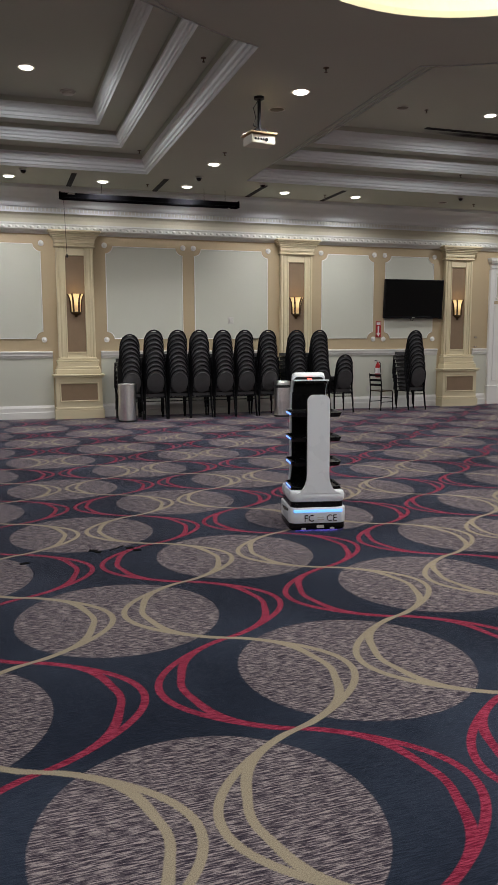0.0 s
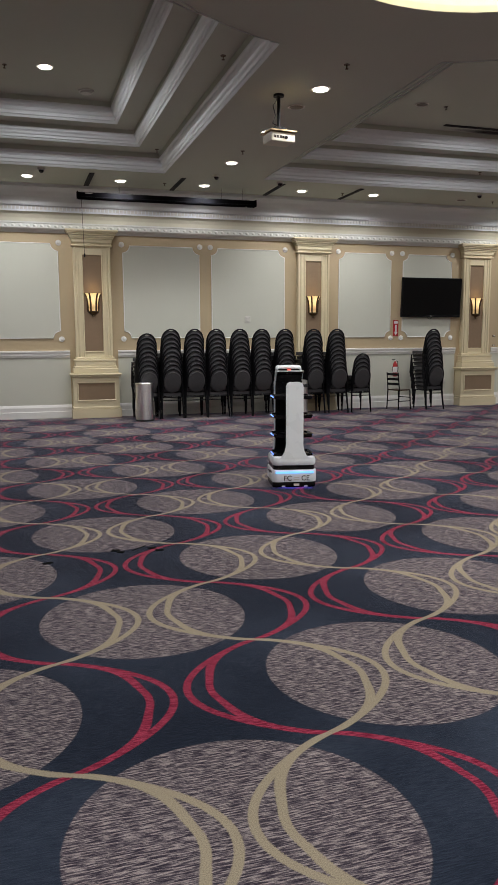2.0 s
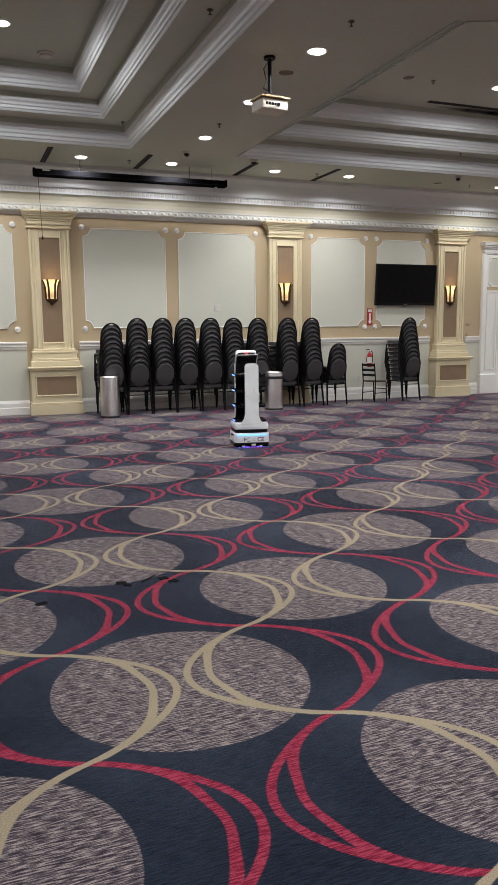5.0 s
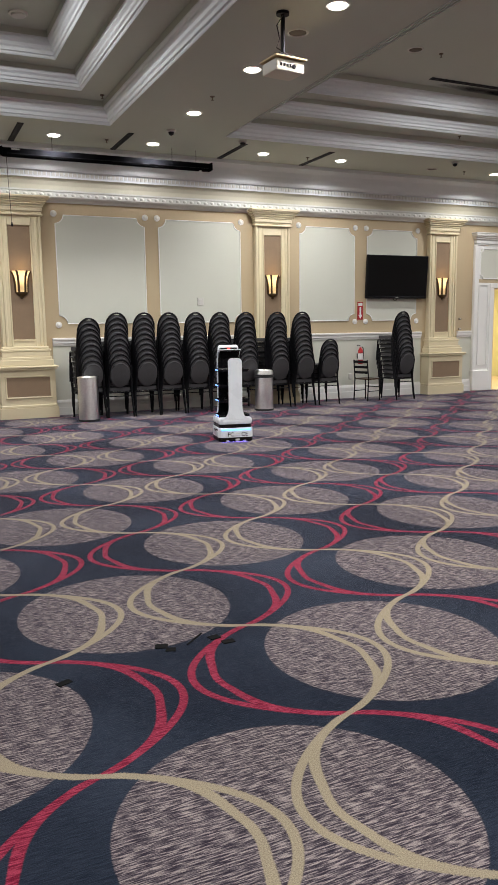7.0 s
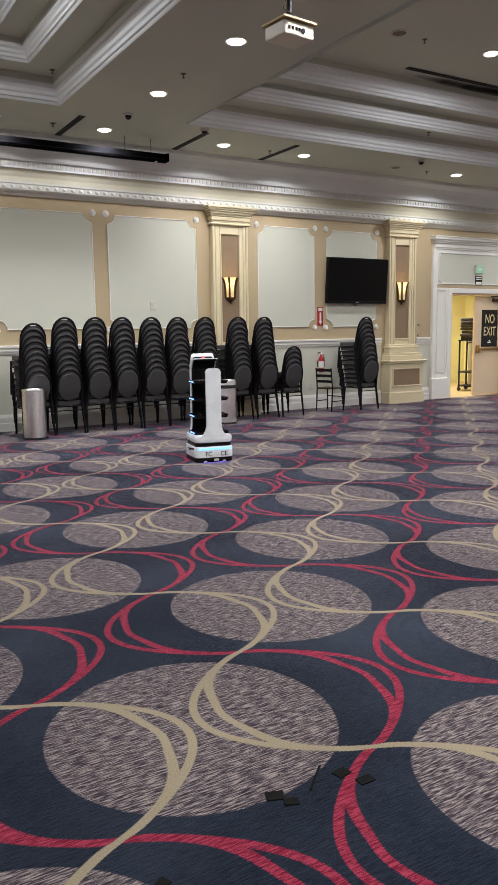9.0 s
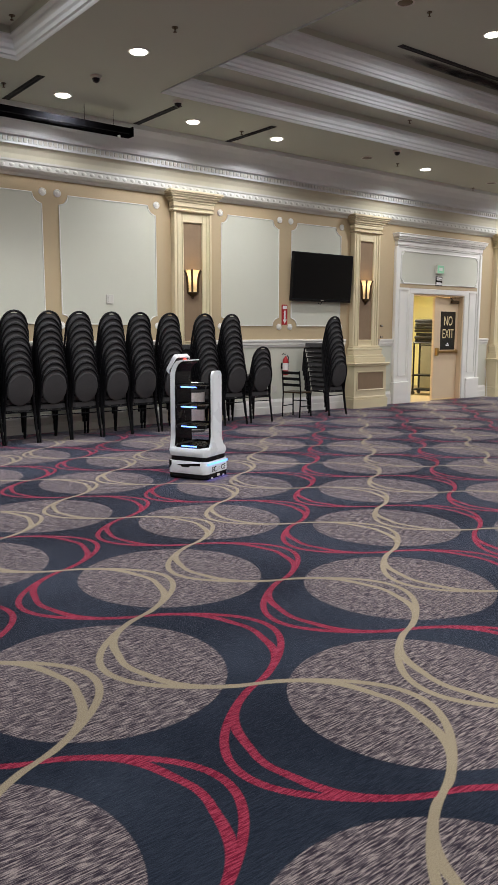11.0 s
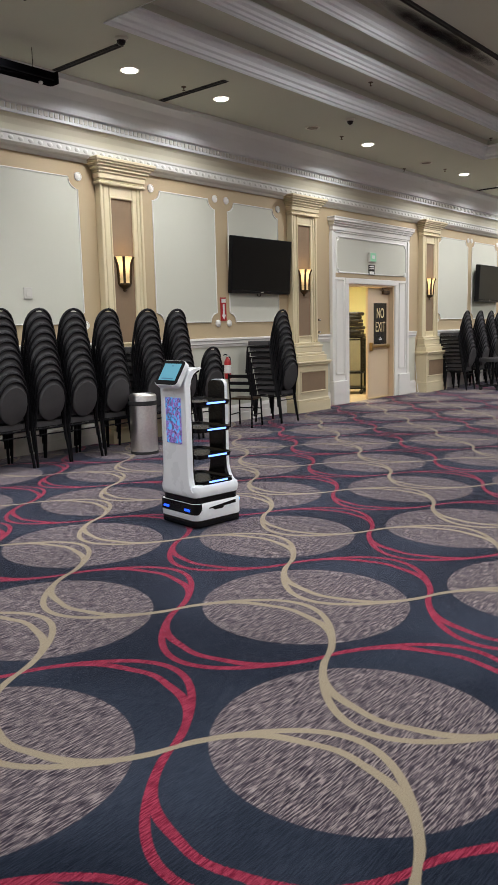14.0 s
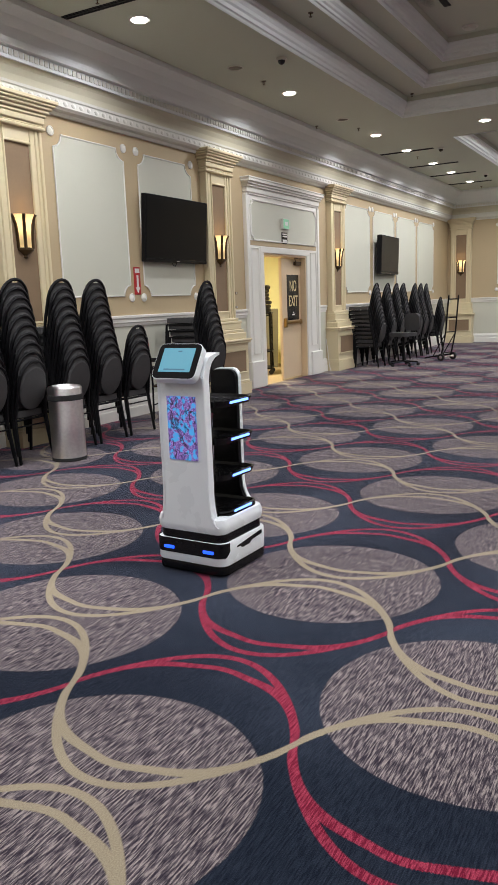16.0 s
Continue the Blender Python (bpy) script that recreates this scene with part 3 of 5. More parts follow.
# ---- pilasters and their sconces ----
def pilaster(m):
    """Built with its back on the plane y = 0, facing -y."""
    p = thing("pilaster", "cream fluted pilaster with a brown inset panel and stepped capital", "pilaster", "pilasters along the hall wall", m)
    p["kind"] = "structure"
    bm = bmesh.new()
    box(bm, -0.455, 0.455, -0.275, 0, 0, 0.17)
    box(bm, -0.44, 0.44, -0.262, 0, 0.17, 0.215, 0.008)
    box(bm, -0.425, 0.425, -0.25, 0, 0.215, 0.77)
    for x0, x1, z0, z1 in ((-0.36, 0.36, 0.32, 0.345), (-0.36, 0.36, 0.655, 0.68), (-0.36, -0.335, 0.345, 0.655), (0.335, 0.36, 0.345, 0.655)):
        box(bm, x0, x1, -0.264, -0.24, z0, z1, 0.006)
    box(bm, -0.455, 0.455, -0.285, 0, 0.77, 0.80, 0.006)
    box(bm, -0.475, 0.475, -0.305, 0, 0.80, 0.835, 0.01)
    part("plinth", bm, CREAM, p)
    part("inset", boxed(-0.335, 0.335, -0.255, -0.24, 0.345, 0.655), BROWN, p, "brown plinth inset")
    bm = bmesh.new()
    for z0, z1, w, d in ((0.835, 0.93, 0.415, 0.235), (0.93, 0.975, 0.395, 0.205), (0.975, 1.06, 0.375, 0.175), (1.06, 1.10, 0.39, 0.18), (1.10, 1.14, 0.36, 0.14)):
        box(bm, -w, w, -d, 0, z0, z1, 0.008)
    part("pedestal_steps", bm, CREAM, p)
    bm = bmesh.new()
    box(bm, -0.335, 0.335, -0.07, 0, 1.14, 3.17)
    for sx in (-1, 1):
        for xa, xb, d in ((0.185, 0.335, 0.085), (0.300, 0.340, 0.108), (0.246, 0.285, 0.100), (0.170, 0.196, 0.100)):
            box(bm, min(sx * xa, sx * xb), max(sx * xa, sx * xb), -d, 0, 1.14, 3.17, 0.007)
    for z0, z1 in ((1.14, 1.235), (3.035, 3.17)):
        box(bm, -0.19, 0.19, -0.088, 0, z0, z1)
    for z0, z1 in ((1.225, 1.25), (3.02, 3.045)):
        box(bm, -0.185, 0.185, -0.100, 0, z0, z1, 0.006)
    part("shaft", bm, CREAM, p)
    part("shaft_inset", boxed(-0.172, 0.172, -0.075, -0.05, 1.25, 3.02), BROWN, p, "brown recessed strip behind the sconce")
    bm = bmesh.new()
    for z0, z1, w, d in ((3.17, 3.205, 0.375, 0.135), (3.205, 3.235, 0.355, 0.115), (3.235, 3.30, 0.37, 0.135), (3.30, 3.335, 0.385, 0.15), (3.335, 3.37, 0.41, 0.175),
                         (3.37, 3.40, 0.435, 0.20), (3.40, 3.425, 0.46, 0.225), (3.425, 3.465, 0.48, 0.245)):
        box(bm, -w, w, -d, 0, z0, z1, 0.009)
    part("capital", bm, CREAM, p)
    return p


def sconce(m):
    """A flared half-round wall lamp, its back on y = 0."""
    s = thing("wall_sconce", "bronze wall sconce with lit amber glass", "wall lamp", "sconces on the pilasters", m)

    def shell(bm, prof, a0, a1, n, grow=0.0):
        rings = []
        for r, z in prof:
            rings.append([bm.verts.new(((r + grow) * math.cos(radians(a0 + (a1 - a0) * q / n)), -(r + grow) * 0.8 * math.sin(radians(a0 + (a1 - a0) * q / n)), z)) for q in range(n + 1)])
        for a, c in zip(rings, rings[1:]):
            for q in range(n):
                bm.faces.new((a[q], a[q + 1], c[q + 1], c[q]))

    prof = [(0.085, -0.15), (0.088, -0.05), (0.092, 0.02), (0.102, 0.09), (0.122, 0.15), (0.145, 0.185)]
    bm = bmesh.new()
    shell(bm, prof, 0, 180, 18)
    part("glass", bm, SCONCE, s, "lit amber glass", True)
    for a in (2, 58, 122, 178):
        bm = bmesh.new()
        path = [((r + 0.006) * math.cos(radians(a)), -(r + 0.006) * 0.8 * math.sin(radians(a)), z) for r, z in prof]
        tube(bm, path, 0.018, 6)
        part("rib", bm, BRONZE, s, "dark bronze rib", True)
    bm = bmesh.new()
    lathe(bm, [(0.012, -0.245), (0.03, -0.235), (0.022, -0.215), (0.05, -0.20), (0.085, -0.175), (0.10, -0.165), (0.10, -0.145), (0.09, -0.14)], 20)
    for v in bm.verts:
        v.co.y = min(v.co.y * 0.8, 0)
    part("cup", bm, BRONZE, s, "dark bronze cup and finial", True)
    part("back_plate", boxed(-0.06, 0.06, -0.012, 0, -0.18, 0.12, 0.004), BRONZE, s)
    return s


first_pilaster = pilaster(pose(PIL[0], WALL, 0))
first_sconce = sconce(pose(PIL[0], WALL - 0.076, 2.135))
for x in PIL[1:]:
    copy_thing(first_pilaster, pose(x, WALL, 0))
    copy_thing(first_sconce, pose(x, WALL - 0.076, 2.135))
copy_thing(first_pilaster, pose(EAST, 11.9, 0, 0, 0, -90) @ Matrix.Diagonal((0.85, 1, 1, 1)))
copy_thing(first_sconce, pose(EAST - 0.076, 11.9, 2.135, 0, 0, -90))


# ---- ceiling: flat with coffers and a lit dome ----
RING = 2.88


def coffer_outline(x0, x1, y0, y1, d):
    """A coffer inset by d, with the ring round the dome cut out of its near side where it reaches in."""
    x0, x1, y0, y1 = x0 + d, x1 - d, y0 + d, y1 - d
    r = RING + d
    cx, cy = DOME
    if x0 > cx:
        e = x0 - cx
        if e >= r:
            return [(x0, y0), (x1, y0), (x1, y1), (x0, y1)]
        h = math.sqrt(r * r - e * e)
        a = math.asin(h / r)
        arc = [(cx + r * math.cos(-a + 2 * a * q / 24), cy + r * math.sin(-a + 2 * a * q / 24)) for q in range(25)]
        return [(x0, y0)] + arc + [(x0, y1), (x1, y1), (x1, y0)]
    e = cx - x1
    if e >= r or x1 < cx - r:
        return [(x0, y0), (x1, y0), (x1, y1), (x0, y1)]
    h = math.sqrt(r * r - e * e)
    a = math.asin(h / r)
    arc = [(cx - r * math.cos(-a + 2 * a * q / 24), cy + r * math.sin(-a + 2 * a * q / 24)) for q in range(25)]
    return [(x1, y0)] + arc + [(x1, y1), (x0, y1), (x0, y0)]


COFFERS = [(-6.0, 2.36, -6.4, 10.40), (4.11, 12.35, -6.4, 10.40), (14.40, 20.3, -6.4, 10.12), (-14.0, -7.8, -6.4, 10.37)]
TIERS = [(0.0, CEIL, 0.10, 4.45), (0.49, 4.45, 0.57, 4.66), (0.88, 4.66, 0.97, TOP)]


def ceiling_mesh():
    """The flat with its openings, by filling between outlines."""
    bm = bmesh.new()
    edges = []

    def loop(pts):
        vs = [bm.verts.new((x, y, CEIL)) for x, y in pts]
        edges.extend(bm.edges.new((vs[i], vs[(i + 1) % len(vs)])) for i in range(len(vs)))

    loop([(WEST, SOUTH), (EAST, SOUTH), (EAST, WALL), (WEST, WALL)])
    for c in COFFERS:
        loop(coffer_outline(*c, 0))
    loop([(DOME[0] + 1.72 * math.cos(q * math.tau / 64), DOME[1] + 1.72 * math.sin(q * math.tau / 64)) for q in range(64)])
    bmesh.ops.triangle_fill(bm, use_beauty=True, use_dissolve=False, edges=edges)
    return bm


structure(part("ceiling", ceiling_mesh(), CEILING), "flat taupe painted ceiling with tiered coffers", "ceiling")
structure(part("ceiling_slab", boxed(WEST - T, EAST + T, SOUTH - T, WALL + T, 5.3, 5.4), CEILING), "closing slab above the ceiling", "ceiling")


def band(bm, a, za, c, zc):
    va = [bm.verts.new((x, y, za)) for x, y in a]
    vc = [bm.verts.new((x, y, zc)) for x, y in c]
    for i in range(len(a)):
        j = (i + 1) % len(a)
        bm.faces.new((va[i], va[j], vc[j], vc[i]))


for c in COFFERS:
    trim, flat = bmesh.new(), bmesh.new()
    for n, (d0, z0, d1, z1) in enumerate(TIERS):
        h = 0.74 * (z1 - z0)
        steps = [(d0, z0), (d0 - 0.012, z0 - 0.012), (d0 + 0.0, z0 + 0.10 * h), (d0 + 0.02, z0 + 0.14 * h), (d0 + 0.02, z0 + 0.34 * h), (d0 + 0.04, z0 + 0.42 * h), (d0 + 0.045, z0 + 0.60 * h),
                 (d0 + 0.07, z0 + 0.74 * h), (d0 + 0.075, z0 + 0.84 * h), (d1, z0 + 0.92 * h), (d1, z0 + h)]
        for (da, za), (db, zb) in zip(steps, steps[1:]):
            band(trim, coffer_outline(*c, da), za, coffer_outline(*c, db), zb)
        band(flat, coffer_outline(*c, d1), z0 + h, coffer_outline(*c, d1 + 0.004), z1)
        if n < 2:
            nd, nz = TIERS[n + 1][:2]
            band(flat, coffer_outline(*c, d1 + 0.004), z1, coffer_outline(*c, nd), nz)
    o = coffer_outline(*c, TIERS[-1][2] + 0.004)
    vs = [flat.verts.new((x, y, TOP)) for x, y in o]
    es = [flat.edges.new((vs[i], vs[(i + 1) % len(vs)])) for i in range(len(vs))]
    bmesh.ops.triangle_fill(flat, use_beauty=True, use_dissolve=False, edges=es)
    structure(part("coffer_trim", trim, COVE), "stepped off-white mouldings of a ceiling coffer", "moulding")
    structure(part("coffer_ceiling", flat, CEILING), "taupe painted ledges and top of a coffer", "ceiling")

# dome: a lit upstand with mouldings and a shallow bowl whose own glow replaces cove light
bm = bmesh.new()


def ring_pts(r):
    return [(DOME[0] + r * math.cos(q * math.tau / 64), DOME[1] + r * math.sin(q * math.tau / 64)) for q in range(64)]


prof = [(1.72, CEIL), (1.71, CEIL + 0.05), (1.75, CEIL + 0.06), (1.75, CEIL + 0.10), (1.80, CEIL + 0.11), (1.80, CEIL + 0.22)]
for (ra, za), (rb, zb) in zip(prof, prof[1:]):
    band(bm, ring_pts(ra), za, ring_pts(rb), zb)
structure(part("dome_rim", bm, CREAM), "moulded off-white rim of the lit dome", "moulding")
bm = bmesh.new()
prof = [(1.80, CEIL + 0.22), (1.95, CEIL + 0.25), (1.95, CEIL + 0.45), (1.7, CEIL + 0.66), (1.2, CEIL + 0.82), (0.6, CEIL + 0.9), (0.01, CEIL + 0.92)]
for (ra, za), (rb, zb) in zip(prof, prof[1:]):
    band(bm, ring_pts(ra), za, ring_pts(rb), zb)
structure(part("dome_bowl", bm, DOME_GLOW, smooth=True), "bowl of the ceiling dome, glowing in place of cove light", "dome")


# ---- ceiling fittings ----
def downlight(m):
    d = thing("downlight", "round recessed downlight, switched on, seen or added as fill", "ceiling light", "downlights in the ceiling", m)
    part("trim_ring", lathe(bmesh.new(), [(0.085, -0.004), (0.105, -0.010), (0.112, -0.004), (0.112, 0.0)], 24), WHITE, d, "", True)
    part("lens", lathe(bmesh.new(), [(0.084, -0.012), (0.075, -0.018), (0.04, -0.021)], 24), LIT, d, "glowing lens", True)
    return d


first_down = downlight(pose(*DOWN[0], CEIL))
for x, y in DOWN[1:]:
    copy_thing(first_down, pose(x, y, CEIL))
# the unseen fill lamps get fittings as well
for x, y in HIGH:
    copy_thing(first_down, pose(x, y, TOP))


def slot(m, length=1.08):
    s = thing("air_slot", "black twin-slot air diffuser in the ceiling", "air diffuser", "air slots in the ceiling", m)
    part("frame", boxed(-0.045, 0.045, -length / 2, length / 2, -0.008, 0, 0.003), DUCT, s)
    for x in (-0.022, 0.022):
        part("slat", boxed(x - 0.008, x + 0.008, -length / 2 + 0.02, length / 2 - 0.02, -0.014, -0.008), BLACK, s)
    return s


first_slot = slot(pose(1.22, 11.26, CEIL))
for x in (2.76, 4.56, 6.10, 15.2, 17.1, 18.7, 20.4):
    copy_thing(first_slot, pose(x, 11.26, CEIL))
long_slot = slot(pose(8.5, 9.12, TOP, 0, 0, 90), 3.4)
long_slot["label"] = "long black air slot in the coffer's top"


def soot_mark(m, w, d):
    """Dark dust blown onto the ceiling by the slot, in ragged blots."""
    mat = bpy.data.materials.new("soot")
    mat.use_nodes = True
    n, l = mat.node_tree.nodes, mat.node_tree.links
    b = n["Principled BSDF"]
    b.inputs["Base Color"].default_value, b.inputs["Roughness"].default_value = (0.03, 0.028, 0.024, 1), 1.0
    co, noi, grad = n.new("ShaderNodeTexCoord"), n.new("ShaderNodeTexNoise"), n.new("ShaderNodeTexGradient")
    noi.inputs["Scale"].default_value, noi.inputs["Detail"].default_value = 2.6, 5
    grad.gradient_type = "SPHERICAL"
    mp = n.new("ShaderNodeMapping")
    mp.inputs["Scale"].default_value = (2 / w, 2 / d, 1)
    l.new(co.outputs["Object"], mp.inputs["Vector"])
    l.new(mp.outputs[0], grad.inputs["Vector"])
    l.new(co.outputs["Object"], noi.inputs["Vector"])
    mul = n.new("ShaderNodeMath")
    mul.operation = "MULTIPLY"
    l.new(noi.outputs["Fac"], mul.inputs[0])
    l.new(grad.outputs["Fac"], mul.inputs[1])
    ramp = n.new("ShaderNodeMapRange")
    ramp.inputs["From Min"].default_value, ramp.inputs["From Max"].default_value, ramp.inputs["To Max"].default_value = 0.04, 0.40, 0.8
    l.new(mul.outputs[0], ramp.inputs["Value"])
    l.new(ramp.outputs[0], b.inputs["Alpha"])
    p = thing("soot_stain", "dark blown dust stain beside the ceiling's air slot", "stain", m=m)
    part("stain", boxed(-w / 2, w / 2, -d / 2, d / 2, -0.005, -0.003), mat, p)


soot_mark(pose(8.6, 9.30, TOP), 3.4, 0.34)


def sprinkler(m):
    s = thing("sprinkler", "small dark ceiling sprinkler head", "sprinkler", "sprinklers in the ceiling", m)
    part("plate", lathe(bmesh.new(), [(0.030, -0.006), (0.030, 0)], 14), BRONZE, s)
    part("head", lathe(bmesh.new(), [(0.016, -0.046), (0.018, -0.042), (0.005, -0.038), (0.008, -0.006)], 12), BRONZE, s)
    return s


first_spr = sprinkler(pose(3.20, 8.68, CEIL))
for x, y, z in ((2.53, 11.24, CEIL), (5.92, 11.22, CEIL), (3.21, 5.04, CEIL), (9.22, 11.24, CEIL), (12.62, 11.26, CEIL), (12.02, 11.76, CEIL), (15.92, 11.26, CEIL), (21.4, 11.2, CEIL),
                (2.18, 10.03, 4.45), (8.12, 10.06, 4.45), (12.11, 10.18, 4.45), (2.15, 5.89, 4.45), (6.3, 8.26, TOP), (-0.09, 8.27, TOP)):
    copy_thing(first_spr, pose(x, y, z))


def detector(m, r=0.11, label="round off-white ceiling smoke detector"):
    s = thing("smoke_detector", label, "smoke detector", "detectors in the ceiling", m)
    part("base", lathe(bmesh.new(), [(r * 0.95, -0.018), (r, -0.012), (r, 0)], 24), PLATE, s, "", True)
    part("cap", lathe(bmesh.new(), [(r * 0.45, -0.045), (r * 0.7, -0.038), (r * 0.75, -0.018)], 24), PLATE, s, "", True)
    return s


for x, y, z in ((1.0, 9.02, TOP), (11.1, 9.06, TOP)):
    detector(pose(x, y, z))


def spent_light(m):
    """A recessed fitting whose lamp is out: a thin ring round a dim reflector."""
    s = thing("recessed_fitting", "recessed round ceiling fitting, switched off", "ceiling light", "unlit fittings in the ceiling", m)
    part("trim_ring", lathe(bmesh.new(), [(0.082, -0.002), (0.090, -0.009), (0.104, -0.008), (0.108, 0.0)], 24), PLATE, s, "", True)
    part("reflector", lathe(bmesh.new(), [(0.083, -0.003), (0.060, -0.005), (0.02, -0.006)], 24), BRONZE, s, "dim reflector", True)
    return s


for x, y, z in ((5.89, 8.26, TOP), (3.21, 6.49, CEIL), (11.87, 11.24, CEIL), (8.5, 11.25, CEIL)):
    spent_light(pose(x, y, z))


def dome_camera(m):
    s = thing("dome_camera", "small white ceiling camera with a black lens", "security camera", "cameras in the ceiling", m)
    part("body", lathe(bmesh.new(), [(0.05, -0.03), (0.065, -0.02), (0.065, 0)], 20), PLATE, s, "", True)
    part("lens_ball", lathe(bmesh.new(), [(0.012, -0.075), (0.035, -0.06), (0.045, -0.03)], 16), SCREEN, s, "black lens", True)
    return s


for x, y in ((3.24, 10.36), (4.45, 10.58), (0.41, 10.61), (8.50, 10.62), (15.28, 10.60), (19.27, 10.62)):
    dome_camera(pose(x, y, CEIL))


# ---- projector and its rolled screen ----
def projector():
    p = thing("projector", "cream ceiling projector on a black pole, facing the screen", "projector", m=pose(2.86, 6.12, 3.70, 0, 0, 6))
    part("case", boxed(-0.148, 0.148, -0.12, 0.12, -0.055, 0.045, 0.012, 2), PROJ, p)
    part("board", boxed(-0.165, 0.165, -0.14, 0.14, 0.055, 0.070), PLY, p, "plywood mounting board")
    part("lens", tube(bmesh.new(), [(-0.08, 0.115, 0), (-0.08, 0.145, 0)], 0.035, 16), SCREEN, p, "black lens")
    for x in (-0.10, -0.065, -0.03, 0.0):
        part("port", boxed(x - 0.010, x + 0.010, -0.123, -0.117, -0.018, 0.006), SCREEN, p, "black socket")
    part("socket", tube(bmesh.new(), [(0.035, -0.117, -0.010), (0.035, -0.125, -0.010)], 0.020, 14), SCREEN, p, "round black socket")
    part("label_plate", boxed(0.07, 0.13, -0.123, -0.117, -0.030, 0.012), PAPER, p, "pale label plate")
    part("bracket", boxed(-0.075, 0.075, -0.055, 0.055, 0.074, 0.12, 0.006), BLACK, p)
    for a, b in ((-0.09, -0.11), (0.09, 0.11)):
        part("arm", tube(bmesh.new(), [(a * 0.5, 0, 0.10), (b, -0.02, 0.085), (b, -0.02, 0.056)], 0.010, 6), BLACK, p)
    part("pole", tube(bmesh.new(), [(0, 0, 0.11), (0, 0, 0.46)], 0.020, 10), BLACK, p)
    part("ceiling_plate", lathe(bmesh.new(), [(0.06, 0.455), (0.06, 0.48)], 16), BLACK, p)
    path = [(-0.02, -0.03, 0.44), (-0.09, -0.04, 0.34), (-0.055, -0.03, 0.24), (-0.10, -0.05, 0.15), (-0.02, -0.10, 0.09)]
    part("cable", tube(bmesh.new(), path, 0.006, 6), RUBBER, p, "loose black cable")
    return p


projector()


def screen_roll():
    p = thing("projection_screen", "long black casing of a rolled-up projection screen", "projection screen", m=pose(0, 11.40, 0))
    part("casing", boxed(1.04, 4.24, -0.055, 0.055, 3.870, 3.985, 0.015, 2), CASING, p)
    for x in (1.03, 4.25):
        part("end_cap", boxed(x - 0.012, x + 0.012, -0.06, 0.06, 3.88, 4.0, 0.006), CASING, p)
    for x in (1.75, 3.60, 4.0):
        part("hanger", tube(bmesh.new(), [(x, 0, 3.97), (x, 0, 4.18)], 0.0035, 6), BLACK, p)
    part("slot_bar", boxed(1.1, 4.2, -0.062, -0.054, 3.90, 3.912), BLACK, p)
    part("maker_plate", boxed(1.16, 1.28, -0.06, -0.052, 3.955, 3.975), PLATE, p, "small pale plate")
    part("knob", lathe(bmesh.new(), [(0.018, 3.845), (0.022, 3.865), (0.010, 3.887)], 12, 4.06, -0.03), PAPER, p, "small white knob")
    part("pull_cord", tube(bmesh.new(), [(1.09, -0.03, 3.89), (1.10, -0.03, 3.5), (1.115, -0.03, 2.94)], 0.004, 5), BLACK, p, "hanging black pull cord")
    part("cord_weight", lathe(bmesh.new(), [(0.012, 2.89), (0.014, 2.91), (0.008, 2.95)], 10, 1.115, -0.03), BLACK, p)
    return p


screen_roll()


# ---- televisions ----
def television(x, z, w, h, tilt, turn=0.0, lead=True):
    """Hung on the long wall; its middle at x, z."""
    p = thing("television", "large black flat television hung tilted on the wall, switched off", "television", "televisions on the hall wall", pose(x, WALL - (0.10 if lead else 0.14), z, tilt, 0, turn))
    bm = bmesh.new()
    box(bm, -w / 2, w / 2, -0.02, 0.045 if lead else 0.085, -h / 2, h / 2, 0.010, 2)
    part("cabinet", bm, BLACK, p)
    part("panel", boxed(-w / 2 + 0.022, w / 2 - 0.022, -0.0245, -0.018, -h / 2 + 0.05, h / 2 - 0.022), TV_GLASS, p, "glossy dark glass")
    part("lower_bezel", boxed(-w / 2 + 0.004, w / 2 - 0.004, -0.027, -0.018, -h / 2 + 0.003, -h / 2 + 0.045, 0.004), ROBOT_BLACK, p)
    part("badge", boxed(-0.03, 0.03, -0.030, -0.026, -h / 2 + 0.018, -h / 2 + 0.028), PLATE, p, "small grey badge")
    part("wall_mount", boxed(-0.22, 0.22, 0.04, 0.095, -0.16, 0.12), BLACK, p)
    if lead:
        part("cable", tube(bmesh.new(), [(-0.06, 0.03, -h / 2 + 0.01), (-0.03, 0.03, -h / 2 - 0.035), (0.02, 0.03, -h / 2 - 0.04), (0.05, 0.03, -h / 2 + 0.01)], 0.006, 6), RUBBER, p, "hanging cable loop")
    return p


television(8.455, 2.325, 1.415, 0.825, 4)
television(16.80, 2.29, 1.44, 0.83, 2, 3.5, False)


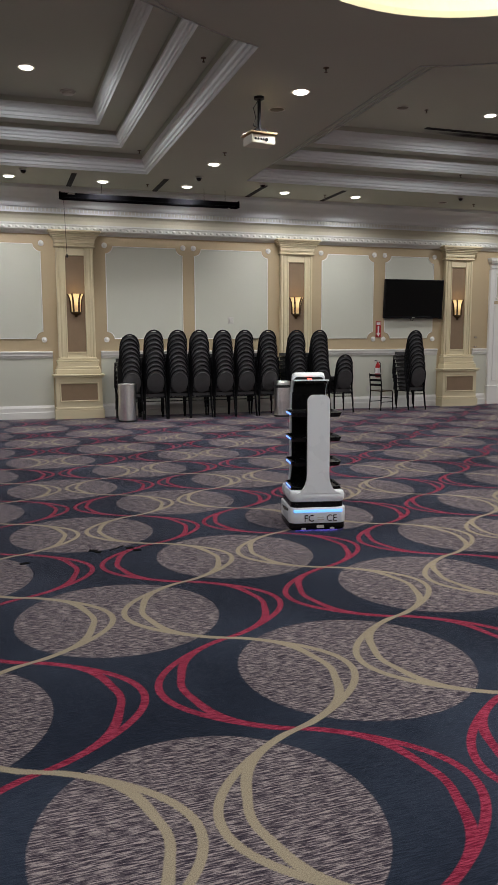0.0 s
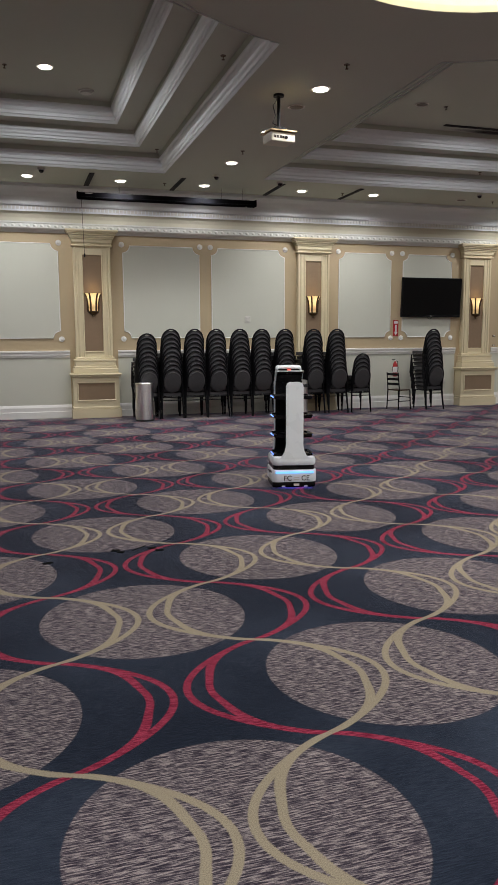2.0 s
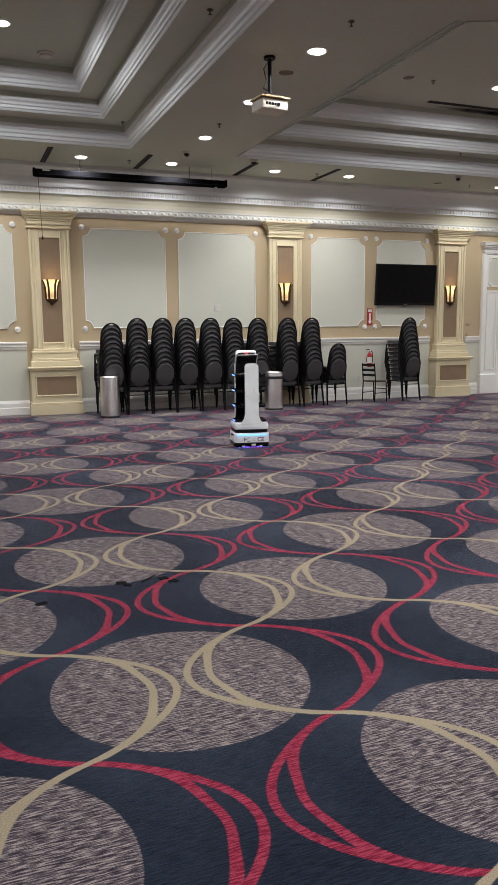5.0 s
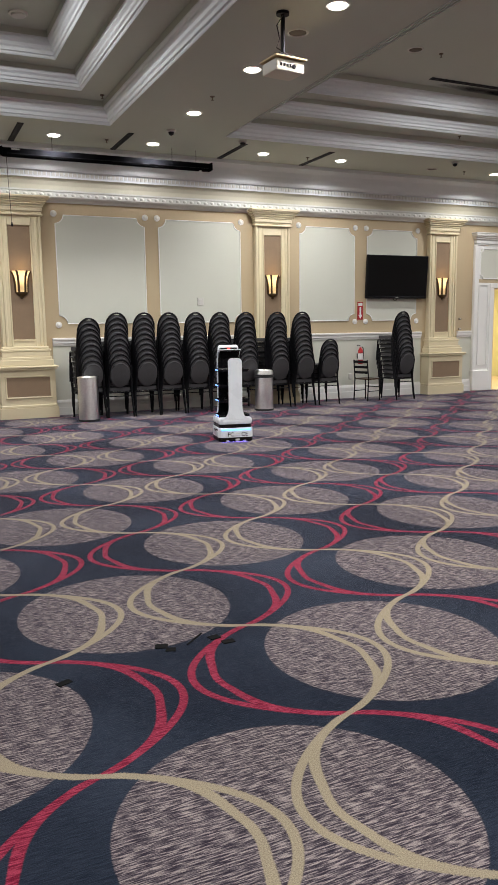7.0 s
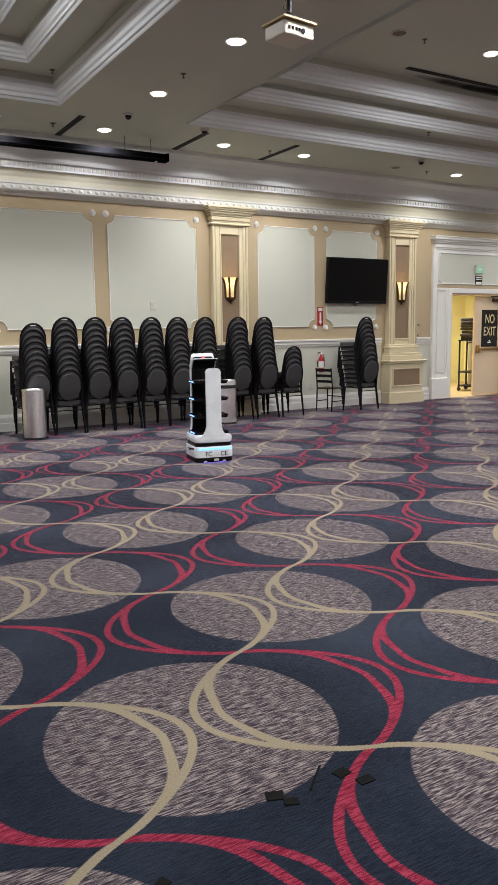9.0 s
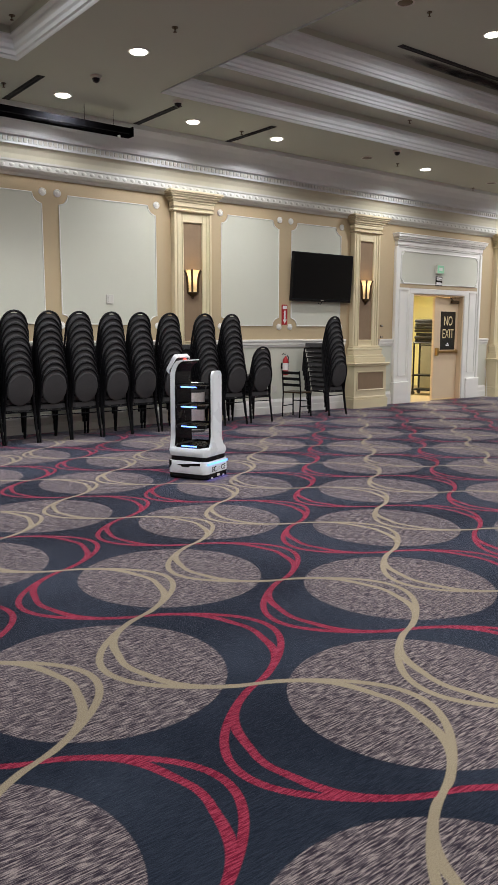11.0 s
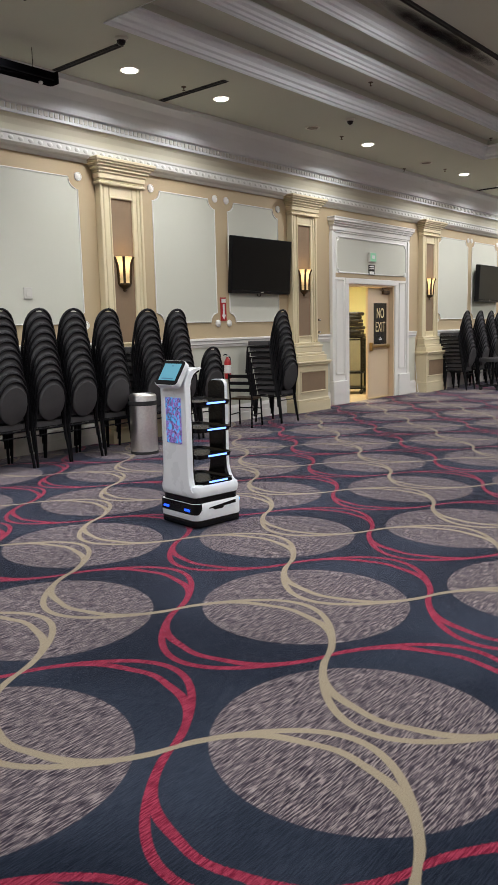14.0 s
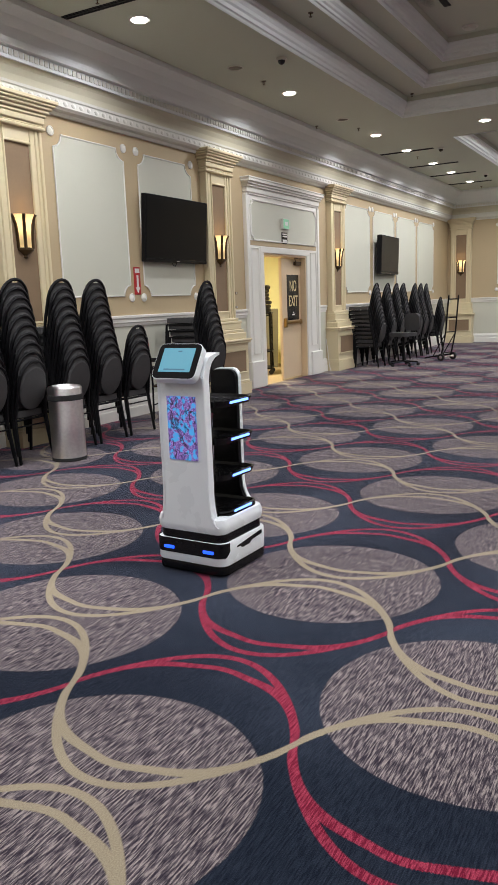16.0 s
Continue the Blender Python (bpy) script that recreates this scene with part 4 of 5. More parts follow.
# ---- door surround, door and the back room ----
def door_surround():
    p = thing("door_surround", "tall white door surround with a cornice and sage over-door panel", "door frame")
    p["kind"] = "structure"
    y = WALL
    bm = bmesh.new()
    for x0, x1 in ((10.42, OPEN_L - 0.115), (OPEN_R + 0.115, 13.08)):
        box(bm, x0, x1, y - 0.05, y, 0, 2.98)
    box(bm, 10.42, 13.08, y - 0.052, y, 2.90, 3.00)
    part("surround", bm, WHITE, p)
    for x0, x1 in ((10.385, 10.83), (12.67, 13.115)):
        part("plinth_block", boxed(x0, x1, y - 0.10, y, 0, 0.43, 0.012), WHITE, p)
    for x0, x1 in ((10.40, 10.475), (13.025, 13.10)):
        part("side_strip", boxed(x0, x1, y - 0.075, y, 0.43, 3.0, 0.01), WHITE, p)
    for x0, x1 in ((10.54, 10.78), (12.73, 12.97)):
        bm = bmesh.new()
        o = [(x0, 0.55), (x1, 0.55), (x1, 2.20), (x0, 2.20)]
        tube(bm, [(a, y - 0.055, b) for a, b in o], 0.016, 6, True)
        part("panel_moulding", bm, WHITE, p)
    part("over_door_field", boxed(10.56, 12.95, y - 0.058, y - 0.04, 2.34, 2.92), SAGE, p, "pale sage over-door panel")
    bm = tube(bmesh.new(), [(a, y - 0.06, b) for a, b in panel_outline(10.55, 12.96, 2.33, 2.93, 0.07)], 0.014, 6, True)
    part("over_door_moulding", bm, WHITE, p, "", True)
    part("tan_band", boxed(10.53, 12.98, y - 0.0545, y - 0.04, 2.245, 2.315), TAN, p, "tan band over the opening")
    bm = bmesh.new()
    for z0, z1, g, d in ((3.00, 3.03, 0.0, 0.07), (3.03, 3.11, 0.01, 0.085), (3.11, 3.145, 0.03, 0.11), (3.145, 3.18, 0.045, 0.135), (3.18, 3.225, 0.065, 0.16), (3.225, 3.25, 0.075, 0.17)):
        box(bm, 10.42 - g, 13.08 + g, y - d, y, z0, z1, 0.006)
    part("cornice", bm, WHITE, p)
    bm = bmesh.new()
    for x0, x1, z0, z1 in ((OPEN_L - 0.115, OPEN_L, 0, OPEN_H), (OPEN_R, OPEN_R + 0.115, 0, OPEN_H), (OPEN_L - 0.115, OPEN_R + 0.115, OPEN_H, OPEN_H + 0.10)):
        box(bm, x0, x1, y - 0.066, y + 0.004, z0, z1, 0.008)
    part("casing", bm, WHITE, p)
    bm = bmesh.new()
    box(bm, OPEN_L - 0.004, OPEN_L + 0.03, y - 0.04, y + T + 0.02, 0, OPEN_H)
    box(bm, OPEN_R - 0.03, OPEN_R + 0.004, y - 0.04, y + T + 0.02, 0, OPEN_H)
    box(bm, OPEN_L + 0.03, OPEN_R - 0.03, y - 0.04, y + T + 0.02, OPEN_H - 0.03, OPEN_H + 0.004)
    part("jamb", bm, DOOR, p, "beige metal jamb")
    return p


door_surround()


def exit_door():
    """The leaf that is shut, hung at its right edge; the other leaf stands open."""
    w, h = 0.80, 2.08
    p = thing("door_1", "beige exit door leaf with a brass push bar and black notice", "door", m=pose(OPEN_R - 0.035, WALL + 0.085, 0.012, 0, 0, 3))
    p["kind"] = "structure"
    part("leaf", boxed(-w, 0, -0.022, 0.022, 0, h, 0.004), DOOR, p)
    part("edge_strip", boxed(-w - 0.03, -w + 0.002, -0.026, 0.026, 0, h, 0.003), DOOR, p, "beige meeting strip")
    bar = part("push_bar", boxed(-w + 0.07, -0.06, -0.075, -0.040, 0.955, 1.005, 0.012, 2), BRASS, p, "brass push bar")
    part("latch_case", boxed(-w + 0.02, -w + 0.085, -0.080, -0.022, 0.90, 1.06, 0.012, 2), BRASS, bar, "brass latch case")
    part("hinge_case", boxed(-0.075, -0.02, -0.06, -0.022, 0.94, 1.02, 0.01, 2), BRASS, bar)
    closer = part("door_closer", boxed(-0.30, -0.05, -0.075, -0.022, 1.965, 2.03, 0.008), BRONZE, p, "bronze door closer")
    part("closer_arm", tube(bmesh.new(), [(-0.25, -0.05, 2.035), (-0.42, -0.10, 2.075), (-0.14, -0.04, 2.085)], 0.010, 6), BRONZE, closer)
    n = part("notice", boxed(-0.61, -0.10, -0.0285, -0.0225, 1.02, 1.80), SCREEN, p, "black notice with gold words")
    up = Matrix.Rotation(radians(90), 4, "X")
    lettering("notice_word", "NO", 0.27, GOLD, n, Matrix.Translation((-0.355, -0.0305, 1.60)) @ up @ Matrix.Diagonal((0.72, 1, 1, 1)))
    lettering("notice_word", "EXIT", 0.27, GOLD, n, Matrix.Translation((-0.355, -0.0305, 1.34)) @ up @ Matrix.Diagonal((0.72, 1, 1, 1)))
    part("notice_mark", boxed(-0.415, -0.295, -0.0305, -0.028, 1.10, 1.125), PAPER, n, "small pale mark")
    part("notice_mark", boxed(-0.375, -0.335, -0.0305, -0.028, 1.135, 1.16), PAPER, n, "small pale mark")
    return p


exit_door()
p = thing("door_2", "beige exit door leaf swung open into the back room", "door", m=pose(OPEN_L + 0.035, WALL + T, 0.012, 0, 0, 94))
p["kind"] = "structure"
part("leaf", boxed(0, 0.74, -0.022, 0.022, 0, 2.09, 0.004), DOOR, p)
part("push_bar", boxed(0.08, 0.70, 0.03, 0.07, 0.955, 1.005, 0.012, 2), BRASS, p, "brass push bar")

# back room
YB = WALL + T
structure(part("back_room_floor", boxed(9.6, 15.0, YB - T - 0.002, YB + 3.2, -0.12, -0.004), VINYL_FLOOR), "plain tan back room floor", "floor")
bm = bmesh.new()
box(bm, 9.5, 15.1, YB + 3.2, YB + 3.3, -0.12, 2.9)
box(bm, 9.5, 9.6, YB, YB + 3.2, -0.12, 2.9)
box(bm, 15.0, 15.1, YB, YB + 3.2, -0.12, 2.9)
structure(part("back_room_wall", bm, YELLOW), "yellow painted walls of the back room", "wall")
structure(part("back_room_ceiling", boxed(9.5, 15.1, YB, YB + 3.3, 2.9, 3.0), CEILING), "plain back room ceiling", "ceiling")
p = thing("ceiling_light", "square back room ceiling light, switched on", "ceiling light", m=pose(12.2, YB + 1.4, 2.9))
part("frame", boxed(-0.32, 0.32, -0.32, 0.32, -0.05, 0), WHITE, p)
part("diffuser", boxed(-0.28, 0.28, -0.28, 0.28, -0.058, -0.048), BACK_LIT, p, "glowing diffuser")
lamp("back_room_lamp", 12.2, YB + 1.4, 2.82, 140, 0.5, (1.0, 0.92, 0.72), 170)


def folded_table(m, mat=TABLE):
    t = thing("folding_table", "folded banquet table standing on its edge", "table", "folded tables in the back room", m)
    part("top", boxed(-0.38, 0.38, -0.02, 0.02, 0, 1.22, 0.012), mat, t)
    for x in (-0.25, 0.25):
        part("leg", tube(bmesh.new(), [(x, 0.035, 0.1), (x, 0.035, 1.1)], 0.014, 6), BLACK, t)
    return t


folded_table(pose(13.85, YB + 1.42, 0, 4, 0, -40))
for n in range(1, 4):
    folded_table(pose(13.85 + 0.05 * n, YB + 1.42 + 0.06 * n, 0, 4, 0, -40))

def chair_stack_stand_in(m):
    """A black tubular frame with shelves, made up in place of a chair stack's lower part."""
    c = thing("stack_stand_in_frame", "black tubular frame standing in for a chair stack in the back room", "cart", m=m)
    for x in (-0.24, 0.24):
        for y in (-0.22, 0.22):
            part("post", tube(bmesh.new(), [(x, y, 0.09), (x, y, 1.16)], 0.020, 8), BLACK, c)
            part("caster", tube(bmesh.new(), [(x - 0.014, y, 0.045), (x + 0.014, y, 0.045)], 0.045, 12), RUBBER, c)
    for z in (0.10, 0.42, 1.14):
        part("shelf", boxed(-0.27, 0.27, -0.25, 0.25, z, z + 0.03, 0.006), BLACK, c)
    for x in (-0.14, -0.05, 0.05, 0.14):
        part("rod", tube(bmesh.new(), [(x, -0.22, 0.43), (x, -0.22, 1.15)], 0.016, 6), BLACK, c)
    part("handle", tube(bmesh.new(), [(0.24, -0.22, 1.0), (0.36, -0.22, 1.10), (0.36, 0.22, 1.10), (0.24, 0.22, 1.0)], 0.014, 8), BLACK, c)
    return c


chair_stack_stand_in(pose(12.80, YB + 0.86, 0, 0, 0, 24))
# slabs take the place of the stack's upper chairs
for q in range(7):
    p = thing("stack_stand_in_slab", "dark slab standing in for a stacked chair", "cushion", "pads piled on the cart", pose(12.80 + random.uniform(-0.03, 0.03), YB + 0.86 + random.uniform(-0.03, 0.03), 1.17 + 0.072 * q, 0, 0, 24 + random.uniform(-9, 9)))
    part("pad", soft_slab(-0.25, 0.25, -0.22, 0.22, 0.06, 0.0, 0.068, 0.022), RUBBER, p, "", True)

# signs and plates by the door and on the wall
p = thing("exit_sign", "green lit exit sign over the door", "exit sign", m=pose(11.67, WALL - 0.058, 2.63))
p.scale = (0.85, 1, 0.85)
part("box", boxed(-0.125, 0.125, -0.05, 0, -0.10, 0.10, 0.006), PLATE, p)
part("face", boxed(-0.105, 0.125, -0.054, -0.049, -0.085, 0.09), EXIT_GREEN, p, "green glowing face")
part("word_bar", boxed(-0.05, 0.07, -0.057, -0.053, -0.03, 0.04), PAPER, p, "pale worn lettering")
p = thing("door_plaque", "small black and white plaque under the exit sign", "sign", m=pose(11.69, WALL - 0.058, 2.41))
part("plate", boxed(-0.10, 0.10, -0.010, 0, -0.10, 0.085), SCREEN, p)
for z0, z1 in ((0.045, 0.070), (0.010, 0.030), (-0.085, -0.03)):
    part("word_bar", boxed(-0.08, 0.08, -0.012, -0.008, z0, z1), PAPER, p, "white line of print")
p = thing("fire_sign", "red and white fire extinguisher arrow sign", "sign", m=pose(7.665, WALL - 0.001, 1.68))
part("plate", boxed(-0.062, 0.062, -0.012, 0, -0.17, 0.17, 0.003), RED, p)
part("word_bar", boxed(-0.045, 0.045, -0.0145, -0.010, 0.095, 0.15), PAPER, p, "white print")
bm = prism(bmesh.new(), [(-0.018, 0.07), (-0.018, -0.08), (-0.045, -0.08), (0, -0.15), (0.045, -0.08), (0.018, -0.08), (0.018, 0.07)], -0.0145, -0.010)
part("arrow", bm, PAPER, p, "white arrow pointing down")


def extinguisher():
    e = thing("fire_extinguisher", "red fire extinguisher with a white label on a wall bracket", "fire extinguisher", m=pose(7.62, WALL - 0.10, 0.66))
    part("bottle", lathe(bmesh.new(), [(0.055, 0), (0.068, 0.012), (0.070, 0.05), (0.070, 0.28), (0.060, 0.32), (0.035, 0.345), (0.024, 0.36), (0.024, 0.385)], 22), RED, e, "", True)
    part("label", lathe(bmesh.new(), [(0.0705, 0.10), (0.0715, 0.10), (0.0715, 0.24), (0.0705, 0.24)], 22), PAPER, e, "white printed label")
    part("valve", boxed(-0.025, 0.025, -0.025, 0.025, 0.38, 0.41, 0.005), STEEL, e)
    part("lever", tube(bmesh.new(), [(0.02, 0, 0.40), (-0.07, 0, 0.43), (-0.11, 0, 0.41)], 0.010, 6), BLACK, e, "black lever")
    part("hose", tube(bmesh.new(), [(0.03, 0, 0.395), (0.085, 0, 0.36), (0.095, 0, 0.22), (0.085, 0, 0.10)], 0.012, 8), RUBBER, e, "black hose", True)
    part("bracket", boxed(-0.03, 0.03, 0.065, 0.135, 0.12, 0.24), BLACK, e)
    e.scale = (0.72, 0.72, 0.85)
    return e


extinguisher()


def plate(name, label, category, x, z, w, h, mat, y=WALL - 0.001):
    p = thing(name, label, category, m=pose(x, y, z))
    part("cover", boxed(-w / 2, w / 2, -0.014, 0, -h / 2, h / 2, 0.004), mat, p)
    part("insert", boxed(-w / 4, w / 4, -0.018, -0.012, -h / 3.2, h / 3.2, 0.002), PLATE, p)
    return p


plate("control_panel", "small pale wall control plate", "wall plate", 4.36, 1.85, 0.11, 0.13, PLATE, WALL - 0.009)
plate("wall_switch", "small dark wall switch plate", "switch", 10.10, 1.51, 0.07, 0.035, BRONZE)
plate("wall_switch", "small dark wall switch plate", "switch", 10.10, 1.30, 0.07, 0.035, BRONZE)
plate("power_outlet", "pale power outlet low on the wall", "outlet", 8.85, 0.56, 0.08, 0.12, PLATE, WALL - 0.007)
plate("power_outlet", "pale power outlet low on the wall", "outlet", 7.45, 0.42, 0.08, 0.12, PLATE, WALL - 0.007)
p = thing("loose_cord", "thin white cord hanging at the pilaster's plinth", "cable")
part("cord", tube(bmesh.new(), [(13.43, WALL - 0.03, 0.62), (13.46, WALL - 0.05, 0.35), (13.45, WALL - 0.08, 0.12), (13.38, WALL - 0.14, 0.012), (13.2, WALL - 0.22, 0.012)], 0.007, 6), PAPER, p)


# ---- stacking chairs ----
def banquet_chair(m):
    """Faces +y; stands on z = 0."""
    c = thing("banquet_chair", "black banquet chair with a round charcoal vinyl back, stacked", "chair", "stacked banquet chairs", m)

    def lean(z):
        return -0.215 - 0.20 * max(0.0, z - 0.45)

    bm = bmesh.new()
    o = [(x, z) for x, z in ellipse(0.163, 0.198, 0, 0.676, 22)]
    ra = [bm.verts.new((x, lean(z) - 0.014, z)) for x, z in o]
    rb = [bm.verts.new((x * 0.90, lean(z) - 0.030, 0.676 + (z - 0.676) * 0.91)) for x, z in o]
    rc = [bm.verts.new((x, lean(z) + 0.012, z)) for x, z in o]
    for q in range(22):
        w = (q + 1) % 22
        bm.faces.new((ra[q], ra[w], rb[w], rb[q]))
        bm.faces.new((rc[q], rc[w], ra[w], ra[q]))
    bm.faces.new(rb)
    bm.faces.new(rc[::-1])
    part("backrest", bm, VINYL, c, "round charcoal vinyl pad", True)
    arch = [(0.186, lean(0.5) + 0.01, 0.42), (0.176, lean(0.55), 0.56)]
    for q in range(13):
        a = math.pi * q / 12
        z = 0.69 + 0.228 * math.sin(a) ** 0.9
        arch.append((0.172 * math.cos(a), lean(z) - 0.006, z))
    arch += [(-0.176, lean(0.55), 0.56), (-0.186, lean(0.5) + 0.01, 0.42)]
    # plate between pad and arch, with the hand slot at its top
    bm = bmesh.new()
    outer, inner = [], []
    for q in range(19):
        a = math.pi * q / 18
        x, z = 0.168 * math.cos(a), 0.69 + 0.222 * math.sin(a) ** 0.9
        if abs(x) < 0.036:
            z = 0.889
        outer.append((x, z))
        inner.append((0.15 * math.cos(a), 0.66 + 0.17 * math.sin(a)))
    rows = [[bm.verts.new((x, lean(z) + y, z)) for x, z in o] for o, y in ((outer, -0.010), (inner, -0.010), (inner, 0.006), (outer, 0.006))]
    for ra, rb in zip(rows, rows[1:] + rows[:1]):
        for q in range(18):
            bm.faces.new((ra[q], ra[q + 1], rb[q + 1], rb[q]))
    part("back_plate", bm, VINYL, c, "charcoal plate with a hand slot")
    part("back_frame", tube(bmesh.new(), arch, 0.0155, 6), BLACK, c, "black tube frame", True)
    bm = slab(bmesh.new(), rounded(-0.195, 0.195, -0.205, 0.225, 0.07, 3), 0.415, 0.475)
    part("seat", bm, VINYL, c)
    bm = tube(bmesh.new(), [(x, y, 0.395) for x, y in rounded(-0.205, 0.205, -0.20, 0.21, 0.05, 2)], 0.012, 5, True)
    part("seat_frame", bm, BLACK, c)
    for x in (-1, 1):
        part("leg", tube(bmesh.new(), [(x * 0.190, -0.205, 0.42), (x * 0.208, -0.255, 0.0)], 0.0155, 6), BLACK, c)
        part("leg", tube(bmesh.new(), [(x * 0.200, 0.195, 0.40), (x * 0.212, 0.225, 0.0)], 0.0155, 6), BLACK, c)
    part("stretcher", tube(bmesh.new(), [(-0.20, -0.216, 0.335), (0.20, -0.216, 0.335)], 0.008, 5), BLACK, c)
    return c


first_chair = banquet_chair(pose(2.24, 11.66, 0))
made_first = [first_chair]


def stack(x, y, count, turn=0.0, rise=0.0805, shift=0.017):
    for q in range(count):
        jx, jt = random.uniform(-0.008, 0.008), random.uniform(-1.2, 1.2)
        a = radians(turn)
        m = pose(x - math.sin(a) * shift * q + jx, y + math.cos(a) * shift * q, rise * q, 0, 0, turn + jt)
        if made_first:
            made_first.pop().matrix_world = m
        else:
            copy_thing(first_chair, m)


for x, count in ((2.195, 9), (2.645, 10), (3.085, 10), (3.515, 10), (3.98, 10), (4.41, 10), (4.885, 10), (5.485, 10), (5.97, 10), (6.48, 4)):
    stack(x, 11.68, count)
stack(8.16, 11.74, 10, 2)
# far group by the end of the hall
for x, y, count, turn in ((14.46, 11.78, 10, 2), (15.12, 11.78, 10, 2), (15.68, 11.78, 10, 4), (16.13, 11.78, 10, 3), (16.95, 11.78, 10, 3), (17.40, 11.78, 10, 2), (17.83, 11.78, 10, 5), (18.75, 11.76, 6, 4)):
    stack(x, y, count, turn)



# ---- single chairs ----
def ladder_chair(m):
    """Faces +y."""
    c = thing("ladder_back_chair", "black metal ladder-back chair with a dark wooden seat", "chair", m=m)
    for x in (-0.19, 0.19):
        part("back_post", tube(bmesh.new(), [(x, -0.215, 0), (x, -0.185, 0.45), (x * 0.97, -0.235, 0.85)], 0.014, 8), BLACK, c)
        part("leg", tube(bmesh.new(), [(x, 0.19, 0.44), (x * 1.05, 0.21, 0)], 0.014, 8), BLACK, c)
        part("side_stretcher", tube(bmesh.new(), [(x, -0.205, 0.2), (x * 1.02, 0.20, 0.2)], 0.010, 6), BLACK, c)
    for z, y in ((0.81, -0.231), (0.70, -0.216), (0.59, -0.203)):
        part("slat", boxed(-0.195, 0.195, y - 0.008, y + 0.008, z - 0.026, z + 0.026, 0.004), BLACK, c)
    part("seat", slab(bmesh.new(), rounded(-0.205, 0.205, -0.20, 0.21, 0.05, 3), 0.44, 0.465), BRONZE, c, "dark wooden seat")
    part("front_stretcher", tube(bmesh.new(), [(-0.19, 0.2, 0.28), (0.19, 0.2, 0.28)], 0.010, 6), BLACK, c)
    return c


ladder_chair(pose(7.47, 11.74, 0, 0, 0, -75) @ Matrix.Diagonal((0.90, 0.78, 0.90, 1)))


def office_chair(m):
    c = thing("office_chair", "charcoal swivel office chair on a five-star base", "chair", m=m)
    bm = slab(bmesh.new(), rounded(-0.23, 0.23, -0.21, 0.22, 0.10, 4), 0.59, 0.66)
    part("seat", bm, VINYL, c, "charcoal upholstery")
    bm = prism(bmesh.new(), rounded(-0.20, 0.20, 0.69, 1.03, 0.09, 4), -0.27, -0.22)
    part("backrest", bm, VINYL, c, "charcoal upholstery")
    part("back_arm", tube(bmesh.new(), [(0, -0.05, 0.58), (0, -0.25, 0.60), (0, -0.275, 0.78)], 0.018, 8), BLACK, c)
    part("gas_column", tube(bmesh.new(), [(0, 0, 0.08), (0, 0, 0.59)], 0.025, 10), BLACK, c)
    for q in range(5):
        a = q * math.tau / 5 + 0.3
        leg = part("base_arm", tube(bmesh.new(), [(0, 0, 0.10), (0.29 * math.cos(a), 0.29 * math.sin(a), 0.07)], 0.018, 6), BLACK, c)
        part("caster", tube(bmesh.new(), [(0.29 * math.cos(a) - 0.02, 0.29 * math.sin(a), 0.028), (0.29 * math.cos(a) + 0.02, 0.29 * math.sin(a), 0.028)], 0.028, 12), RUBBER, leg)
    return c


office_chair(pose(14.72, 11.16, 0, 0, 0, 62))


def hand_truck(m):
    d = thing("chair_trolley", "black tubular chair trolley with two wheels", "trolley", m=m)
    for x in (-0.2, 0.2):
        part("upright", tube(bmesh.new(), [(x, 0.10, 0.12), (x, 0.0, 0.6), (x, -0.06, 1.36)], 0.016, 8), BLACK, d)
        part("foot", tube(bmesh.new(), [(x, 0.10, 0.12), (x, 0.50, 0.05)], 0.016, 8), BLACK, d)
        part("brace", tube(bmesh.new(), [(x, 0.02, 0.55), (x, 0.30, 0.09)], 0.011, 6), BLACK, d)
        w = part("wheel", tube(bmesh.new(), [(x * 1.25 - 0.02, 0.08, 0.075), (x * 1.25 + 0.02, 0.08, 0.075)], 0.075, 18), RUBBER, d)
        part("hub", tube(bmesh.new(), [(x * 1.25 - 0.025, 0.08, 0.075), (x * 1.25 + 0.025, 0.08, 0.075)], 0.035, 12), STEEL, w, "grey hub")
    for y, z in ((0.09, 0.16), (0.0, 0.6), (-0.02, 0.9), (-0.05, 1.28)):
        part("crossbar", tube(bmesh.new(), [(-0.2, y, z), (0.2, y, z)], 0.012, 8), BLACK, d)
    part("axle", tube(bmesh.new(), [(-0.25, 0.08, 0.075), (0.25, 0.08, 0.075)], 0.012, 8), STEEL, d)
    return d


hand_truck(pose(16.10, 10.58, 0, 0, 0, -15))


# ---- bins ----
def bin_can(x, y, lid):
    label = "brushed steel waste bin with a domed lid and black band" if lid else "brushed steel open-topped waste bin"
    b = thing("waste_bin", label, "waste bin", "steel bins by the chairs", pose(x, y, 0))
    part("body", lathe(bmesh.new(), [(0.150, 0), (0.155, 0.008), (0.155, 0.55 if lid else 0.655), (0.157, 0.56 if lid else 0.665)], 40), STEEL, b, "", True)
    part("foot_ring", lathe(bmesh.new(), [(0.158, 0.0), (0.160, 0.012), (0.156, 0.03)], 40), RUBBER, b)
    if lid:
        part("band", lathe(bmesh.new(), [(0.160, 0.555), (0.163, 0.56), (0.163, 0.60), (0.160, 0.605)], 40), RUBBER, b, "black band")
        part("lid", lathe(bmesh.new(), [(0.156, 0.605), (0.157, 0.64), (0.155, 0.665), (0.14, 0.68), (0.115, 0.685), (0.105, 0.66), (0.10, 0.64)], 40), STEEL, b, "domed steel lid", True)
    else:
        part("rim", lathe(bmesh.new(), [(0.157, 0.655), (0.161, 0.662), (0.159, 0.675), (0.150, 0.682), (0.11, 0.684), (0.10, 0.66)], 40), STEEL, b, "rolled steel rim", True)
    return b


bin_can(2.08, 11.23, False)
bin_can(5.06, 11.20, True)

